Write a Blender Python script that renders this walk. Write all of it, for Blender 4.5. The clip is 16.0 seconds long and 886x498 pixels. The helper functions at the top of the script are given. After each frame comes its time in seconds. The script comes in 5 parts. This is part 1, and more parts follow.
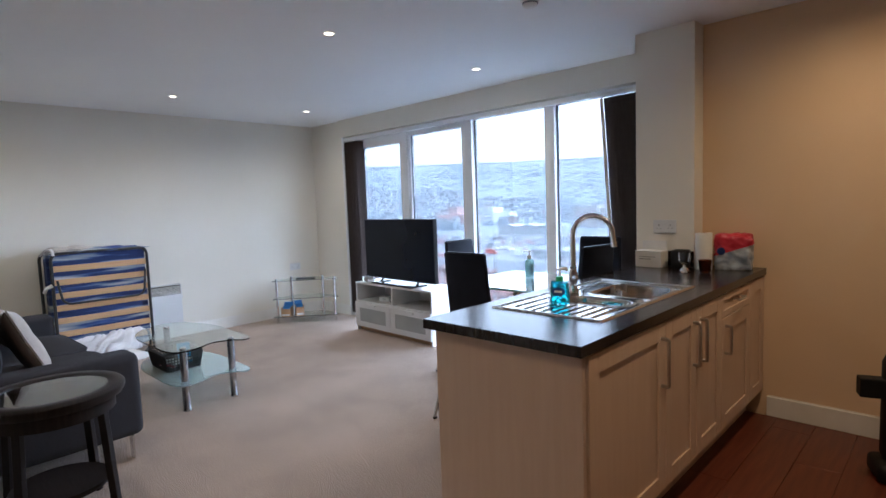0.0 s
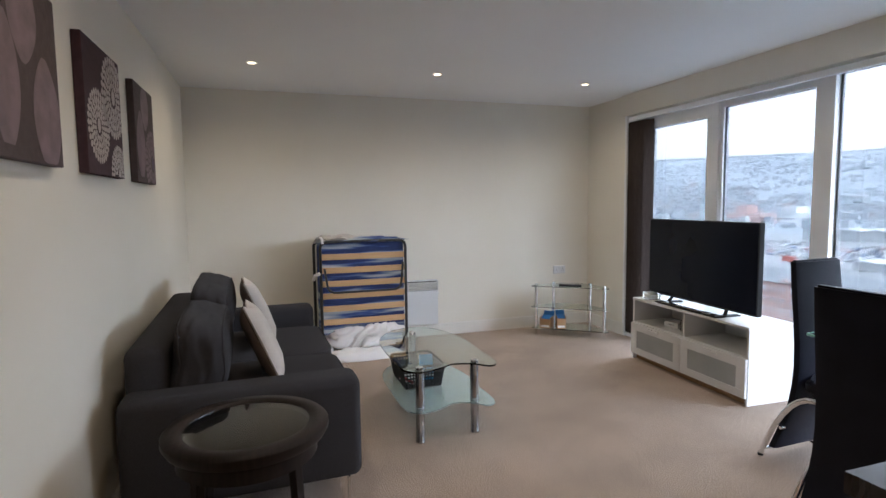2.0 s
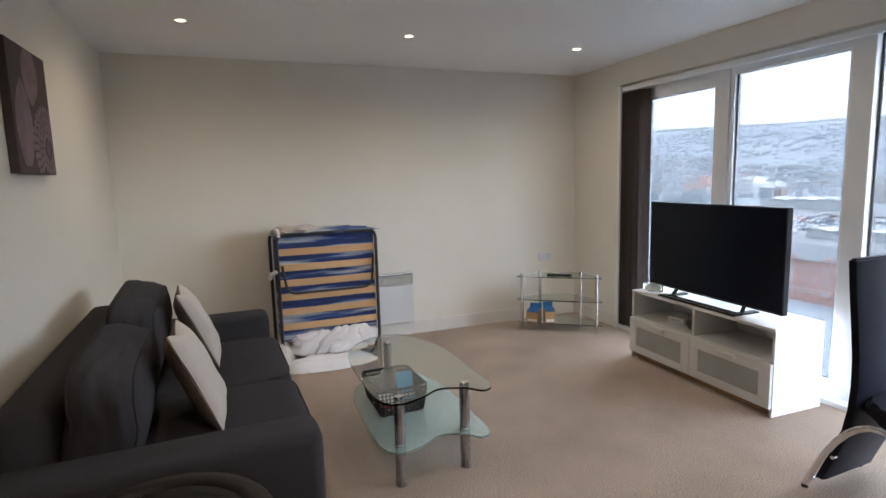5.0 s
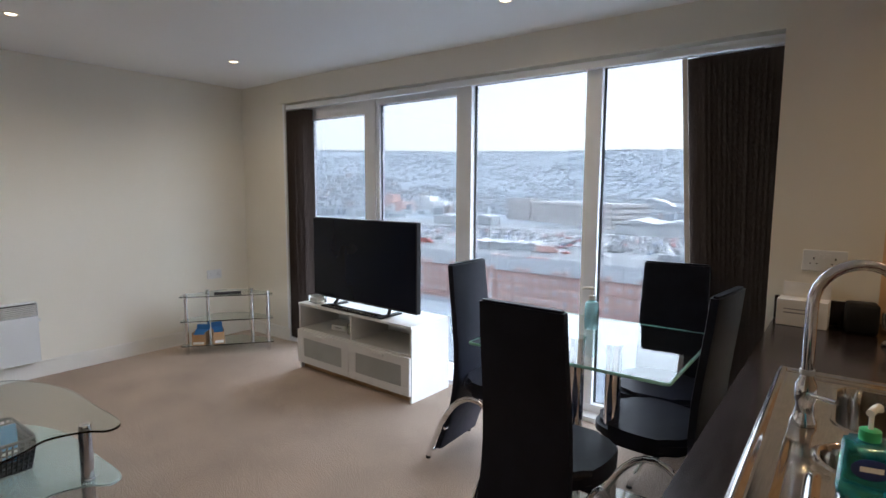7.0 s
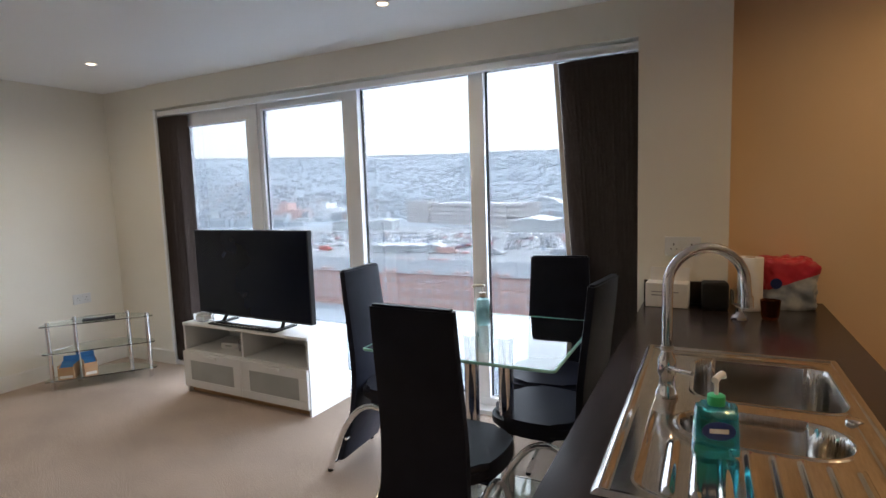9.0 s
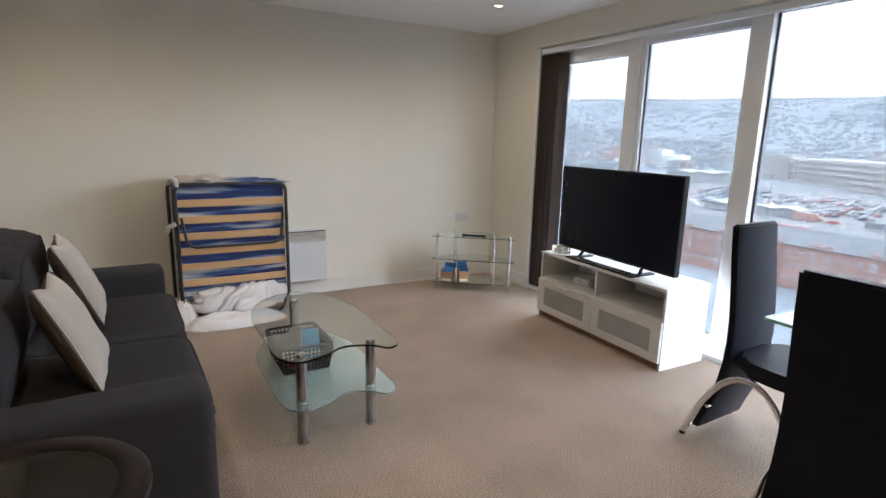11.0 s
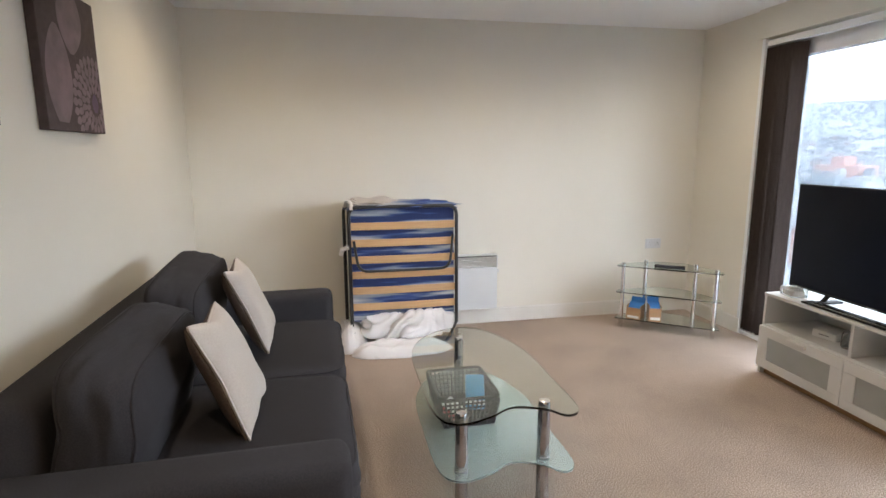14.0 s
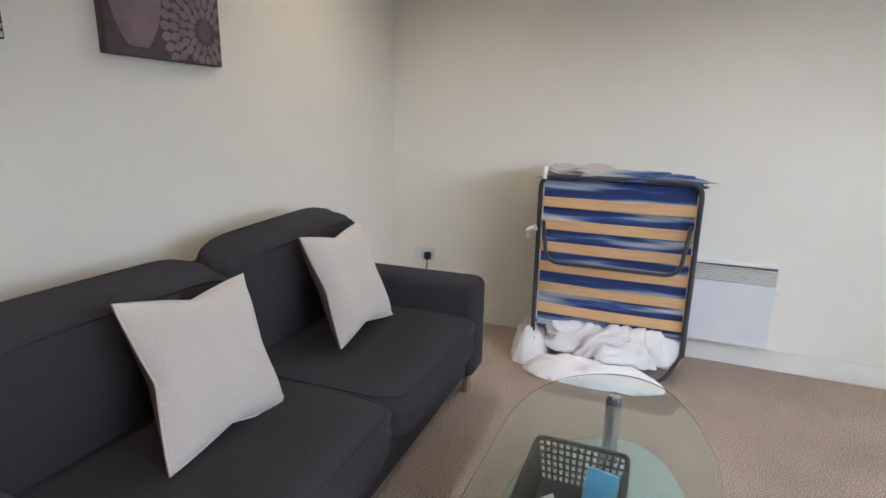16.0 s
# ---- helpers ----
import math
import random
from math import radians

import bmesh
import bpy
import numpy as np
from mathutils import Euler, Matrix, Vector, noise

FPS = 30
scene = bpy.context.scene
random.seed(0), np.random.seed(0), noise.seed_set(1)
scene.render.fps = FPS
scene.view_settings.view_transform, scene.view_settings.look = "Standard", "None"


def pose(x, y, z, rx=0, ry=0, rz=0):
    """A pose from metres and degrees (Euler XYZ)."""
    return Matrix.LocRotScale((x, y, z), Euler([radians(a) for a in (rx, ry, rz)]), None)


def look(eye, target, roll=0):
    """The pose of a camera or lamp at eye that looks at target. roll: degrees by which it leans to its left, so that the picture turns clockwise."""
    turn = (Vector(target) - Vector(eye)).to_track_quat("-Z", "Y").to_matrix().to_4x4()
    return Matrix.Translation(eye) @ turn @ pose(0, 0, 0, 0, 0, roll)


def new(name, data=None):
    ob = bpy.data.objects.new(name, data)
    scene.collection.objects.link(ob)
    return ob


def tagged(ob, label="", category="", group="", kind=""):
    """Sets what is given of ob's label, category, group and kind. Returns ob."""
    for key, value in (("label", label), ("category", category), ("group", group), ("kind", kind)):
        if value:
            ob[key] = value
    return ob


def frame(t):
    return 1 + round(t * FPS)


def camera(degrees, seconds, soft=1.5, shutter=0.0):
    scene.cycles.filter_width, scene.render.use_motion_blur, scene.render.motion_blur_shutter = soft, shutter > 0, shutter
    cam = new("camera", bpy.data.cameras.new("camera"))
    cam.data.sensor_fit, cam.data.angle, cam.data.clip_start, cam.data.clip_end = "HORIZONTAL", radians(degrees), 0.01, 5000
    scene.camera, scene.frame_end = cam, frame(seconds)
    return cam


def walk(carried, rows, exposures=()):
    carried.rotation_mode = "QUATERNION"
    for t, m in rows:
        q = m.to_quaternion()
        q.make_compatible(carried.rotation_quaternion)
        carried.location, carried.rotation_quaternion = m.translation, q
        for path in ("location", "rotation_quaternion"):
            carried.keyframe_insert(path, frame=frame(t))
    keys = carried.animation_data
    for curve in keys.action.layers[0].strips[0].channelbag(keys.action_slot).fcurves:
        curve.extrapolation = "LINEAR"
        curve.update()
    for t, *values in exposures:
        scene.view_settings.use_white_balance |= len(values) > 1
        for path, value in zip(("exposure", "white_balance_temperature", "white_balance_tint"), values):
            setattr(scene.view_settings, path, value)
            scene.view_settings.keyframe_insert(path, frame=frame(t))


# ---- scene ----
cam = camera(79.1, 16.0)
EXPOSURES = [(0, 5.3, 5200, 10), (1.0, 5.36, 5500, 10), (1.5, 5.0, 5700, 10), (2.1, 5.1, 5900, 10), (3.0, 5.36, 6050, 10), (5.5, 4.9, 6030, 10), (6.5, 4.78, 5900, 10), (7.5, 4.98, 6080, 10), (9, 5.0, 6120, 10), (10, 4.9, 6120, 10), (12.5, 5.43, 6250, 10), (13, 5.3, 6200, 10), (14, 5.6, 6200, 10), (15, 5.46, 5980, 10), (15.5, 5.48, 5820, 10), (16, 5.48, 5740, 10)]
PATH = [
    (0, (-0.413, 0.247, 1.358), (-1.801, 1.677, 1.187), -2.1),
    (0.5, (-0.637, 0.414, 1.373), (-2.154, 1.705, 1.195), -1.9),
    (1, (-0.818, 0.546, 1.395), (-2.498, 1.617, 1.227), -2.1),
    (1.5, (-1.033, 0.726, 1.408), (-2.893, 1.444, 1.244), 0.6),
    (2, (-1.327, 0.785, 1.361), (-3.222, 1.401, 1.192), -0.7),
    (2.5, (-1.587, 0.867, 1.393), (-3.482, 1.48, 1.21), -1.4),
    (3, (-1.819, 0.942, 1.403), (-3.719, 1.513, 1.152), -1.3),
    (5.5, (-1.911, 0.917, 1.445), (-3.714, 1.74, 1.176), -1.5),
    (6, (-1.855, 0.974, 1.454), (-3.563, 1.978, 1.179), -1.1),
    (6.5, (-1.796, 1.046, 1.429), (-3.267, 2.378, 1.178), -0.1),
    (7, (-1.722, 1.099, 1.431), (-2.922, 2.684, 1.212), 0.3),
    (7.5, (-1.647, 1.143, 1.425), (-2.575, 2.901, 1.207), -1.2),
    (8, (-1.618, 1.152, 1.428), (-2.366, 2.994, 1.206), -1.2),
    (8.5, (-1.631, 1.15, 1.425), (-2.366, 2.998, 1.21), -1.7),
    (9, (-1.684, 1.133, 1.427), (-2.573, 2.912, 1.218), -1.9),
    (9.5, (-1.766, 1.09, 1.417), (-2.999, 2.652, 1.216), -1.8),
    (10, (-1.857, 1.017, 1.422), (-3.406, 2.266, 1.222), -2.3),
    (10.2, (-1.882, 1.027, 1.397), (-3.52, 2.16, 1.21), -1.8),
    (12.3, (-1.943, 0.936, 1.422), (-3.553, 1.797, 0.606), 1.1),
    (12.5, (-1.944, 0.941, 1.424), (-3.538, 1.79, 0.566), 1.0),
    (13, (-1.999, 0.904, 1.448), (-3.735, 1.775, 0.971), -0.1),
    (13.5, (-2.133, 0.937, 1.419), (-3.981, 1.619, 1.076), -1.2),
    (14, (-2.358, 1.142, 1.408), (-4.29, 1.52, 1.054), -0.3),
    (14.5, (-2.661, 1.282, 1.385), (-4.605, 1.599, 1.039), -0.0),
    (15, (-2.894, 1.454, 1.392), (-4.853, 1.641, 1.036), 1.0),
    (15.5, (-3.076, 1.718, 1.386), (-5.001, 1.33, 1.006), 1.9),
    (16, (-3.326, 1.847, 1.297), (-5.118, 1.085, 0.837), 1.0),
]
walk(cam, [(t, look(eye, target, roll)) for t, eye, target, roll in PATH], EXPOSURES)

SKY, SUN = 0.13, 3.7              # strength of the sky and of the bright overcast round the sun
LIVING, KITCHEN = 0.72, 1.1       # watts of a living-room and of a kitchen downlight

# ---- world, sun, exposure ----
world = bpy.data.worlds.new("overcast_sky")
scene.world = world
world.use_nodes = True
wn = world.node_tree.nodes
sky = wn.new("ShaderNodeTexSky")
sky.sky_type = "NISHITA"
sky.sun_disc = False
sky.sun_elevation = radians(58)
sky.sun_rotation = radians(-12)
sky.air_density, sky.dust_density, sky.ozone_density = 1.0, 1.2, 1.0
soften = wn.new("ShaderNodeHueSaturation")
soften.inputs["Saturation"].default_value = 0.30
world.node_tree.links.new(sky.outputs[0], soften.inputs["Color"])
world.node_tree.links.new(soften.outputs[0], wn["Background"].inputs[0])
wn["Background"].inputs[1].default_value = SKY

sun = new("sun", bpy.data.lights.new("sun", "SUN"))
sun.data.energy, sun.data.angle, sun.data.color = SUN, radians(180), (0.87, 0.935, 1.0)
sun.matrix_world = look((-11, 52, 84), (0, 0, 0))

CEIL = 2.40


def lamp(name, m, power, colour, degrees, parent=None):
    ob = new(name, bpy.data.lights.new(name, "SPOT"))
    ob.data.energy, ob.data.color = power, colour
    ob.data.spot_size, ob.data.spot_blend, ob.data.shadow_soft_size = radians(degrees), 1.0, 0.04
    ob.matrix_basis = m
    ob.parent = parent
    return ob


# ---- materials ----
def mat(name, colour, rough=0.6, metal=0.0, second=None, scale=6.0, detail=5.0, bump=0.0, bump_scale=80.0, stretch=(1, 1, 1), spread=(0.35, 0.65), rough_var=0.0, coat=0.0, spec=0.5):
    """A surface in two tones with large stains and fine relief, in metres."""
    m = bpy.data.materials.new(name)
    m.use_nodes = True
    n, l = m.node_tree.nodes, m.node_tree.links
    b = n["Principled BSDF"]
    b.inputs["Base Color"].default_value = (*colour, 1)
    b.inputs["Roughness"].default_value = rough
    b.inputs["Metallic"].default_value = metal
    b.inputs["Coat Weight"].default_value = coat
    b.inputs["Specular IOR Level"].default_value = spec
    tc = n.new("ShaderNodeTexCoord")
    mp = n.new("ShaderNodeMapping")
    mp.inputs["Scale"].default_value = stretch
    l.new(tc.outputs["Object"], mp.inputs[0])
    if second:
        nz = n.new("ShaderNodeTexNoise")
        nz.inputs["Scale"].default_value, nz.inputs["Detail"].default_value = scale, detail
        l.new(mp.outputs[0], nz.inputs["Vector"])
        rp = n.new("ShaderNodeValToRGB")
        rp.color_ramp.elements[0].position, rp.color_ramp.elements[1].position = spread
        rp.color_ramp.elements[0].color, rp.color_ramp.elements[1].color = (*colour, 1), (*second, 1)
        l.new(nz.outputs["Fac"], rp.inputs[0])
        l.new(rp.outputs[0], b.inputs["Base Color"])
    if rough_var:
        rn = n.new("ShaderNodeTexNoise")
        rn.inputs["Scale"].default_value, rn.inputs["Detail"].default_value = 9.0, 4.0
        l.new(mp.outputs[0], rn.inputs["Vector"])
        mr = n.new("ShaderNodeMapRange")
        mr.inputs["To Min"].default_value, mr.inputs["To Max"].default_value = max(0.02, rough - rough_var), rough + rough_var
        l.new(rn.outputs["Fac"], mr.inputs["Value"])
        l.new(mr.outputs[0], b.inputs["Roughness"])
    if bump:
        bn = n.new("ShaderNodeTexNoise")
        bn.inputs["Scale"].default_value, bn.inputs["Detail"].default_value = bump_scale, 3.0
        l.new(mp.outputs[0], bn.inputs["Vector"])
        bp = n.new("ShaderNodeBump")
        bp.inputs["Strength"].default_value, bp.inputs["Distance"].default_value = bump, 0.01
        l.new(bn.outputs["Fac"], bp.inputs["Height"])
        l.new(bp.outputs[0], b.inputs["Normal"])
    return m


def ramp_mat(name, stops, rough=0.7, random_source="island", bump=0.0, bump_scale=60):
    """Pieces that take each a tone of their own from the stops."""
    m = mat(name, stops[0][1], rough, bump=bump, bump_scale=bump_scale)
    n, l = m.node_tree.nodes, m.node_tree.links
    if random_source == "island":
        src = n.new("ShaderNodeNewGeometry").outputs["Random Per Island"]
    else:
        src = n.new("ShaderNodeObjectInfo").outputs["Random"]
    rp = n.new("ShaderNodeValToRGB")
    rp.color_ramp.interpolation = "CONSTANT"
    e = rp.color_ramp.elements
    while len(e) < len(stops):
        e.new(0.5)
    for el, (p, c) in zip(e, stops):
        el.position, el.color = p, (*c, 1)
    l.new(src, rp.inputs[0])
    l.new(rp.outputs[0], n["Principled BSDF"].inputs["Base Color"])
    return m


def glass_mat(name, tint, rough=0.0, ior=1.45):
    m = bpy.data.materials.new(name)
    m.use_nodes = True
    b = m.node_tree.nodes["Principled BSDF"]
    b.inputs["Base Color"].default_value = (*tint, 1)
    b.inputs["Transmission Weight"].default_value = 1.0
    b.inputs["Roughness"].default_value, b.inputs["IOR"].default_value = rough, ior
    return m


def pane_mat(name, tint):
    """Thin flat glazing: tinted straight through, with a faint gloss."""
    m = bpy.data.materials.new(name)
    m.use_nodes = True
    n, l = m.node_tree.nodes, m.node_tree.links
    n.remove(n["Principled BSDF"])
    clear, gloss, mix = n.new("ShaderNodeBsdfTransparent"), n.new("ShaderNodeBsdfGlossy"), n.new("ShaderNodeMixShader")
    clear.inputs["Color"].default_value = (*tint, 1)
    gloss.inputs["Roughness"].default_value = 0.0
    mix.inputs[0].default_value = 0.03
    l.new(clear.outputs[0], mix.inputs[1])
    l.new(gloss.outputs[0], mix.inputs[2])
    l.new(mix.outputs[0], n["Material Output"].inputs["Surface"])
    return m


def glow_mat(name, colour, strength):
    m = bpy.data.materials.new(name)
    m.use_nodes = True
    b = m.node_tree.nodes["Principled BSDF"]
    b.inputs["Base Color"].default_value = (*colour, 1)
    b.inputs["Emission Color"].default_value, b.inputs["Emission Strength"].default_value = (*colour, 1), strength
    return m


def carpet_mat():
    m = mat("carpet_beige", (0.225, 0.174, 0.143), 0.95, second=(0.70, 0.585, 0.50), scale=190, detail=2, spec=0.1)
    n, l = m.node_tree.nodes, m.node_tree.links
    b = n["Principled BSDF"]
    tc = n.new("ShaderNodeTexCoord")
    mp = n.new("ShaderNodeMapping")
    mp.inputs["Scale"].default_value = (1, 0.62, 1)
    l.new(tc.outputs["Object"], mp.inputs[0])
    v = n.new("ShaderNodeTexNoise")
    v.inputs["Scale"].default_value, v.inputs["Detail"].default_value = 260, 2
    l.new(mp.outputs[0], v.inputs["Vector"])
    bp = n.new("ShaderNodeBump")
    bp.invert = True
    bp.inputs["Strength"].default_value, bp.inputs["Distance"].default_value = 0.8, 0.006
    l.new(v.outputs["Fac"], bp.inputs["Height"])
    l.new(bp.outputs[0], b.inputs["Normal"])
    big = n.new("ShaderNodeTexNoise")
    big.inputs["Scale"].default_value, big.inputs["Detail"].default_value = 2.2, 4
    l.new(tc.outputs["Object"], big.inputs["Vector"])
    mr = n.new("ShaderNodeMapRange")
    mr.inputs["From Min"].default_value, mr.inputs["From Max"].default_value = 0.3, 0.7
    mr.inputs["To Min"].default_value, mr.inputs["To Max"].default_value = 0.86, 1.1
    l.new(big.outputs["Fac"], mr.inputs["Value"])
    mul = n.new("ShaderNodeVectorMath")
    mul.operation = "SCALE"
    old = b.inputs["Base Color"].links[0].from_socket
    l.new(old, mul.inputs[0])
    l.new(mr.outputs[0], mul.inputs["Scale"])
    l.new(mul.outputs[0], b.inputs["Base Color"])
    return m


def mattress_mat():
    """Blue and pale grey streaks that run across the ticking."""
    m = mat("mattress_ticking", (0.5, 0.5, 0.5), 0.85, bump=0.3, bump_scale=25)
    n, l = m.node_tree.nodes, m.node_tree.links
    tc = n.new("ShaderNodeTexCoord")
    mp = n.new("ShaderNodeMapping")
    mp.inputs["Scale"].default_value = (2.0, 1.1, 15.0)
    l.new(tc.outputs["Object"], mp.inputs[0])
    nz = n.new("ShaderNodeTexNoise")
    nz.inputs["Scale"].default_value, nz.inputs["Detail"].default_value = 1.0, 3
    l.new(mp.outputs[0], nz.inputs["Vector"])
    rp = n.new("ShaderNodeValToRGB")
    e = rp.color_ramp.elements
    e.new(0.5), e.new(0.55)
    for el, (p, c) in zip(e, [(0.47, (0.018, 0.034, 0.125)), (0.51, (0.045, 0.085, 0.25)), (0.545, (0.19, 0.235, 0.32)), (0.64, (0.50, 0.51, 0.52))]):
        el.position, el.color = p, (*c, 1)
    l.new(nz.outputs["Fac"], rp.inputs[0])
    l.new(rp.outputs[0], n["Principled BSDF"].inputs["Base Color"])
    return m


M_WALL = mat("cream_wall_paint", (0.775, 0.742, 0.655), 0.75, second=(0.80, 0.768, 0.685), scale=1.5, bump=0.06, bump_scale=220)
M_PEACH = mat("peach_wall_paint", (0.70, 0.51, 0.315), 0.75, second=(0.73, 0.54, 0.345), scale=1.5, bump=0.06, bump_scale=220)
M_CEIL = mat("white_ceiling_paint", (0.85, 0.85, 0.845), 0.6, second=(0.87, 0.87, 0.865), scale=1.2, bump=0.04, bump_scale=180)
M_TRIM = mat("white_gloss_trim", (0.80, 0.78, 0.73), 0.35, second=(0.76, 0.74, 0.69), scale=7, bump=0.03, bump_scale=60)
M_CARPET = carpet_mat()
M_UPVC = mat("white_window_frame", (0.85, 0.86, 0.88), 0.35, second=(0.80, 0.82, 0.84), scale=4)
M_GASKET = mat("black_rubber_gasket", (0.02, 0.022, 0.025), 0.6)
# Dark tint added to bring the bright outdoors down to the interior exposure.
M_PANE = pane_mat("view_dimming_window_glass", (0.205, 0.2075, 0.210))
M_TABLEGLASS = glass_mat("clear_table_glass", (0.86, 0.95, 0.92))
M_SMOKED = glass_mat("grey_table_glass", (0.55, 0.58, 0.57))
M_FROST = mat("frosted_green_glass", (0.66, 0.80, 0.765), 0.22, second=(0.70, 0.83, 0.80), scale=5)
M_FROST.node_tree.nodes["Principled BSDF"].inputs["Transmission Weight"].default_value = 0.93
M_EDGE = mat("green_ground_glass_edge", (0.20, 0.46, 0.38), 0.3, second=(0.26, 0.52, 0.44), scale=20)
M_DRAWERGLASS = mat("frosted_drawer_panel", (0.33, 0.35, 0.35), 0.4, second=(0.38, 0.40, 0.40), scale=4)
M_CHROME = mat("polished_chrome", (0.75, 0.75, 0.76), 0.08, 1.0, rough_var=0.05)
M_SATIN = mat("satin_steel_tube", (0.42, 0.42, 0.43), 0.24, 1.0, second=(0.36, 0.36, 0.37), scale=30, rough_var=0.06)
M_STEEL = mat("brushed_sink_steel", (0.66, 0.64, 0.61), 0.13, 1.0, second=(0.56, 0.54, 0.51), scale=26, stretch=(10, 1, 1), rough_var=0.06)
M_NICKEL = mat("satin_nickel", (0.55, 0.52, 0.48), 0.3, 1.0)
M_LEATHER = mat("black_faux_leather", (0.005, 0.006, 0.011), 0.42, second=(0.008, 0.009, 0.016), scale=8, bump=0.12, bump_scale=260, rough_var=0.06, spec=0.12)
M_SOFA = mat("charcoal_woven_fabric", (0.029, 0.0275, 0.031), 0.92, second=(0.038, 0.0355, 0.039), scale=240, detail=2, bump=0.35, bump_scale=420, spec=0.2)
M_LINEN = mat("cream_linen", (0.51, 0.465, 0.42), 0.9, second=(0.545, 0.50, 0.455), scale=160, detail=2, bump=0.18, bump_scale=300, spec=0.2)
M_LINENBACK = mat("brown_linen", (0.10, 0.075, 0.062), 0.9, second=(0.13, 0.1, 0.085), scale=160, bump=0.3, bump_scale=300, spec=0.2)
M_WHITE = mat("white_foil_furniture", (0.70, 0.71, 0.71), 0.32, second=(0.67, 0.68, 0.68), scale=3)
M_TVBLACK = mat("gloss_black_screen", (0.003, 0.005, 0.013), 0.2, second=(0.004, 0.006, 0.015), scale=3, rough_var=0.04, spec=0.14)
M_BLACK = mat("matt_black_plastic", (0.010, 0.010, 0.011), 0.55, second=(0.014, 0.014, 0.015), scale=20, spec=0.2)
M_TUBE = mat("black_painted_tube", (0.018, 0.018, 0.02), 0.35, second=(0.03, 0.03, 0.03), scale=15)
M_SLAT = mat("beech_slat", (0.55, 0.33, 0.155), 0.5, second=(0.62, 0.39, 0.20), scale=6, stretch=(20, 1, 20), bump=0.05)
M_MATTRESS = mattress_mat()
M_SHEET = mat("white_cotton_bedding", (0.78, 0.76, 0.75), 0.9, second=(0.70, 0.68, 0.68), scale=5, bump=0.35, bump_scale=22)
M_DARKWOOD = mat("espresso_stained_wood", (0.0065, 0.0042, 0.0036), 0.45, second=(0.012, 0.0075, 0.0058), scale=5, stretch=(1, 14, 1), bump=0.02, rough_var=0.05, spec=0.12)
M_WORKTOP = mat("dark_laminate_worktop", (0.011, 0.0075, 0.007), 0.2, second=(0.021, 0.0145, 0.0125), scale=9, stretch=(6, 0.8, 1), bump=0.008, bump_scale=300, rough_var=0.05, spec=0.34)
M_MAPLE = mat("pale_maple_veneer", (0.60, 0.44, 0.32), 0.42, second=(0.63, 0.475, 0.35), scale=4, stretch=(9, 9, 0.7), bump=0.03)
M_BLIND = mat("brown_blind_fabric", (0.046, 0.036, 0.033), 0.9, second=(0.056, 0.044, 0.040), scale=60, stretch=(1, 1, 0.2), bump=0.2, bump_scale=200, spec=0.1)
M_PLANK = mat("red_brown_laminate_plank", (0.085, 0.020, 0.010), 0.32, second=(0.13, 0.036, 0.017), scale=3, stretch=(14, 1, 1), bump=0.03, rough_var=0.06)
M_BASKET = mat("dark_plastic_basket", (0.016, 0.015, 0.015), 0.5, second=(0.024, 0.022, 0.022), scale=12)
M_CARD = mat("brown_cardboard", (0.34, 0.20, 0.10), 0.85, second=(0.40, 0.25, 0.13), scale=8)
M_BLUE = mat("blue_printed_card", (0.02, 0.14, 0.42), 0.5, second=(0.03, 0.18, 0.5), scale=10)
M_SKYBLUE = mat("light_blue_packet", (0.05, 0.32, 0.62), 0.35, second=(0.08, 0.4, 0.7), scale=10)
M_PAPER = mat("white_paper", (0.75, 0.74, 0.71), 0.8, second=(0.7, 0.69, 0.66), scale=12)
M_GREYINK = mat("grey_print", (0.25, 0.25, 0.26), 0.7)
M_RED = mat("red_plastic_film", (0.52, 0.03, 0.05), 0.3, second=(0.42, 0.02, 0.04), scale=9, bump=0.4, bump_scale=18)
M_GREYFILM = mat("grey_blue_plastic_film", (0.20, 0.24, 0.30), 0.3, second=(0.42, 0.44, 0.46), scale=14, bump=0.4, bump_scale=18)
M_SOAP = glass_mat("turquoise_soap", (0.07, 0.56, 0.66), 0.02, 1.36)
M_SOAP.node_tree.nodes["Principled BSDF"].inputs["Transmission Weight"].default_value = 0.93
M_AQUA = glass_mat("pale_aqua_gel", (0.50, 0.80, 0.83), 0.15, 1.36)
M_AQUA.node_tree.nodes["Principled BSDF"].inputs["Transmission Weight"].default_value = 0.45
M_GREENCAP = mat("green_pump_collar", (0.05, 0.42, 0.16), 0.4)
M_NAVY = mat("navy_label", (0.01, 0.025, 0.13), 0.4)
M_CLEAR = glass_mat("clear_plastic", (0.95, 0.96, 0.96), 0.05, 1.3)
M_AMBER = glass_mat("brown_glass", (0.25, 0.07, 0.02), 0.05)
M_PLUM = mat("plum_canvas", (0.040, 0.017, 0.026), 0.8, second=(0.055, 0.024, 0.035), scale=30, bump=0.2, bump_scale=500)
M_PETAL = mat("mauve_print", (0.17, 0.125, 0.14), 0.8, second=(0.23, 0.17, 0.19), scale=14, bump=0.2, bump_scale=500)
M_PALEPETAL = mat("pale_print", (0.56, 0.50, 0.47), 0.8, second=(0.48, 0.42, 0.40), scale=20, bump=0.2, bump_scale=500)
M_PLUMGREY = mat("violet_print", (0.115, 0.08, 0.125), 0.8, second=(0.13, 0.09, 0.14), scale=20)
M_TAUPE = mat("taupe_canvas", (0.065, 0.047, 0.047), 0.8, second=(0.085, 0.062, 0.062), scale=30, bump=0.2, bump_scale=500)
M_GLOW = glow_mat("warm_downlight_lens", (1.0, 0.74, 0.44), 0.22)


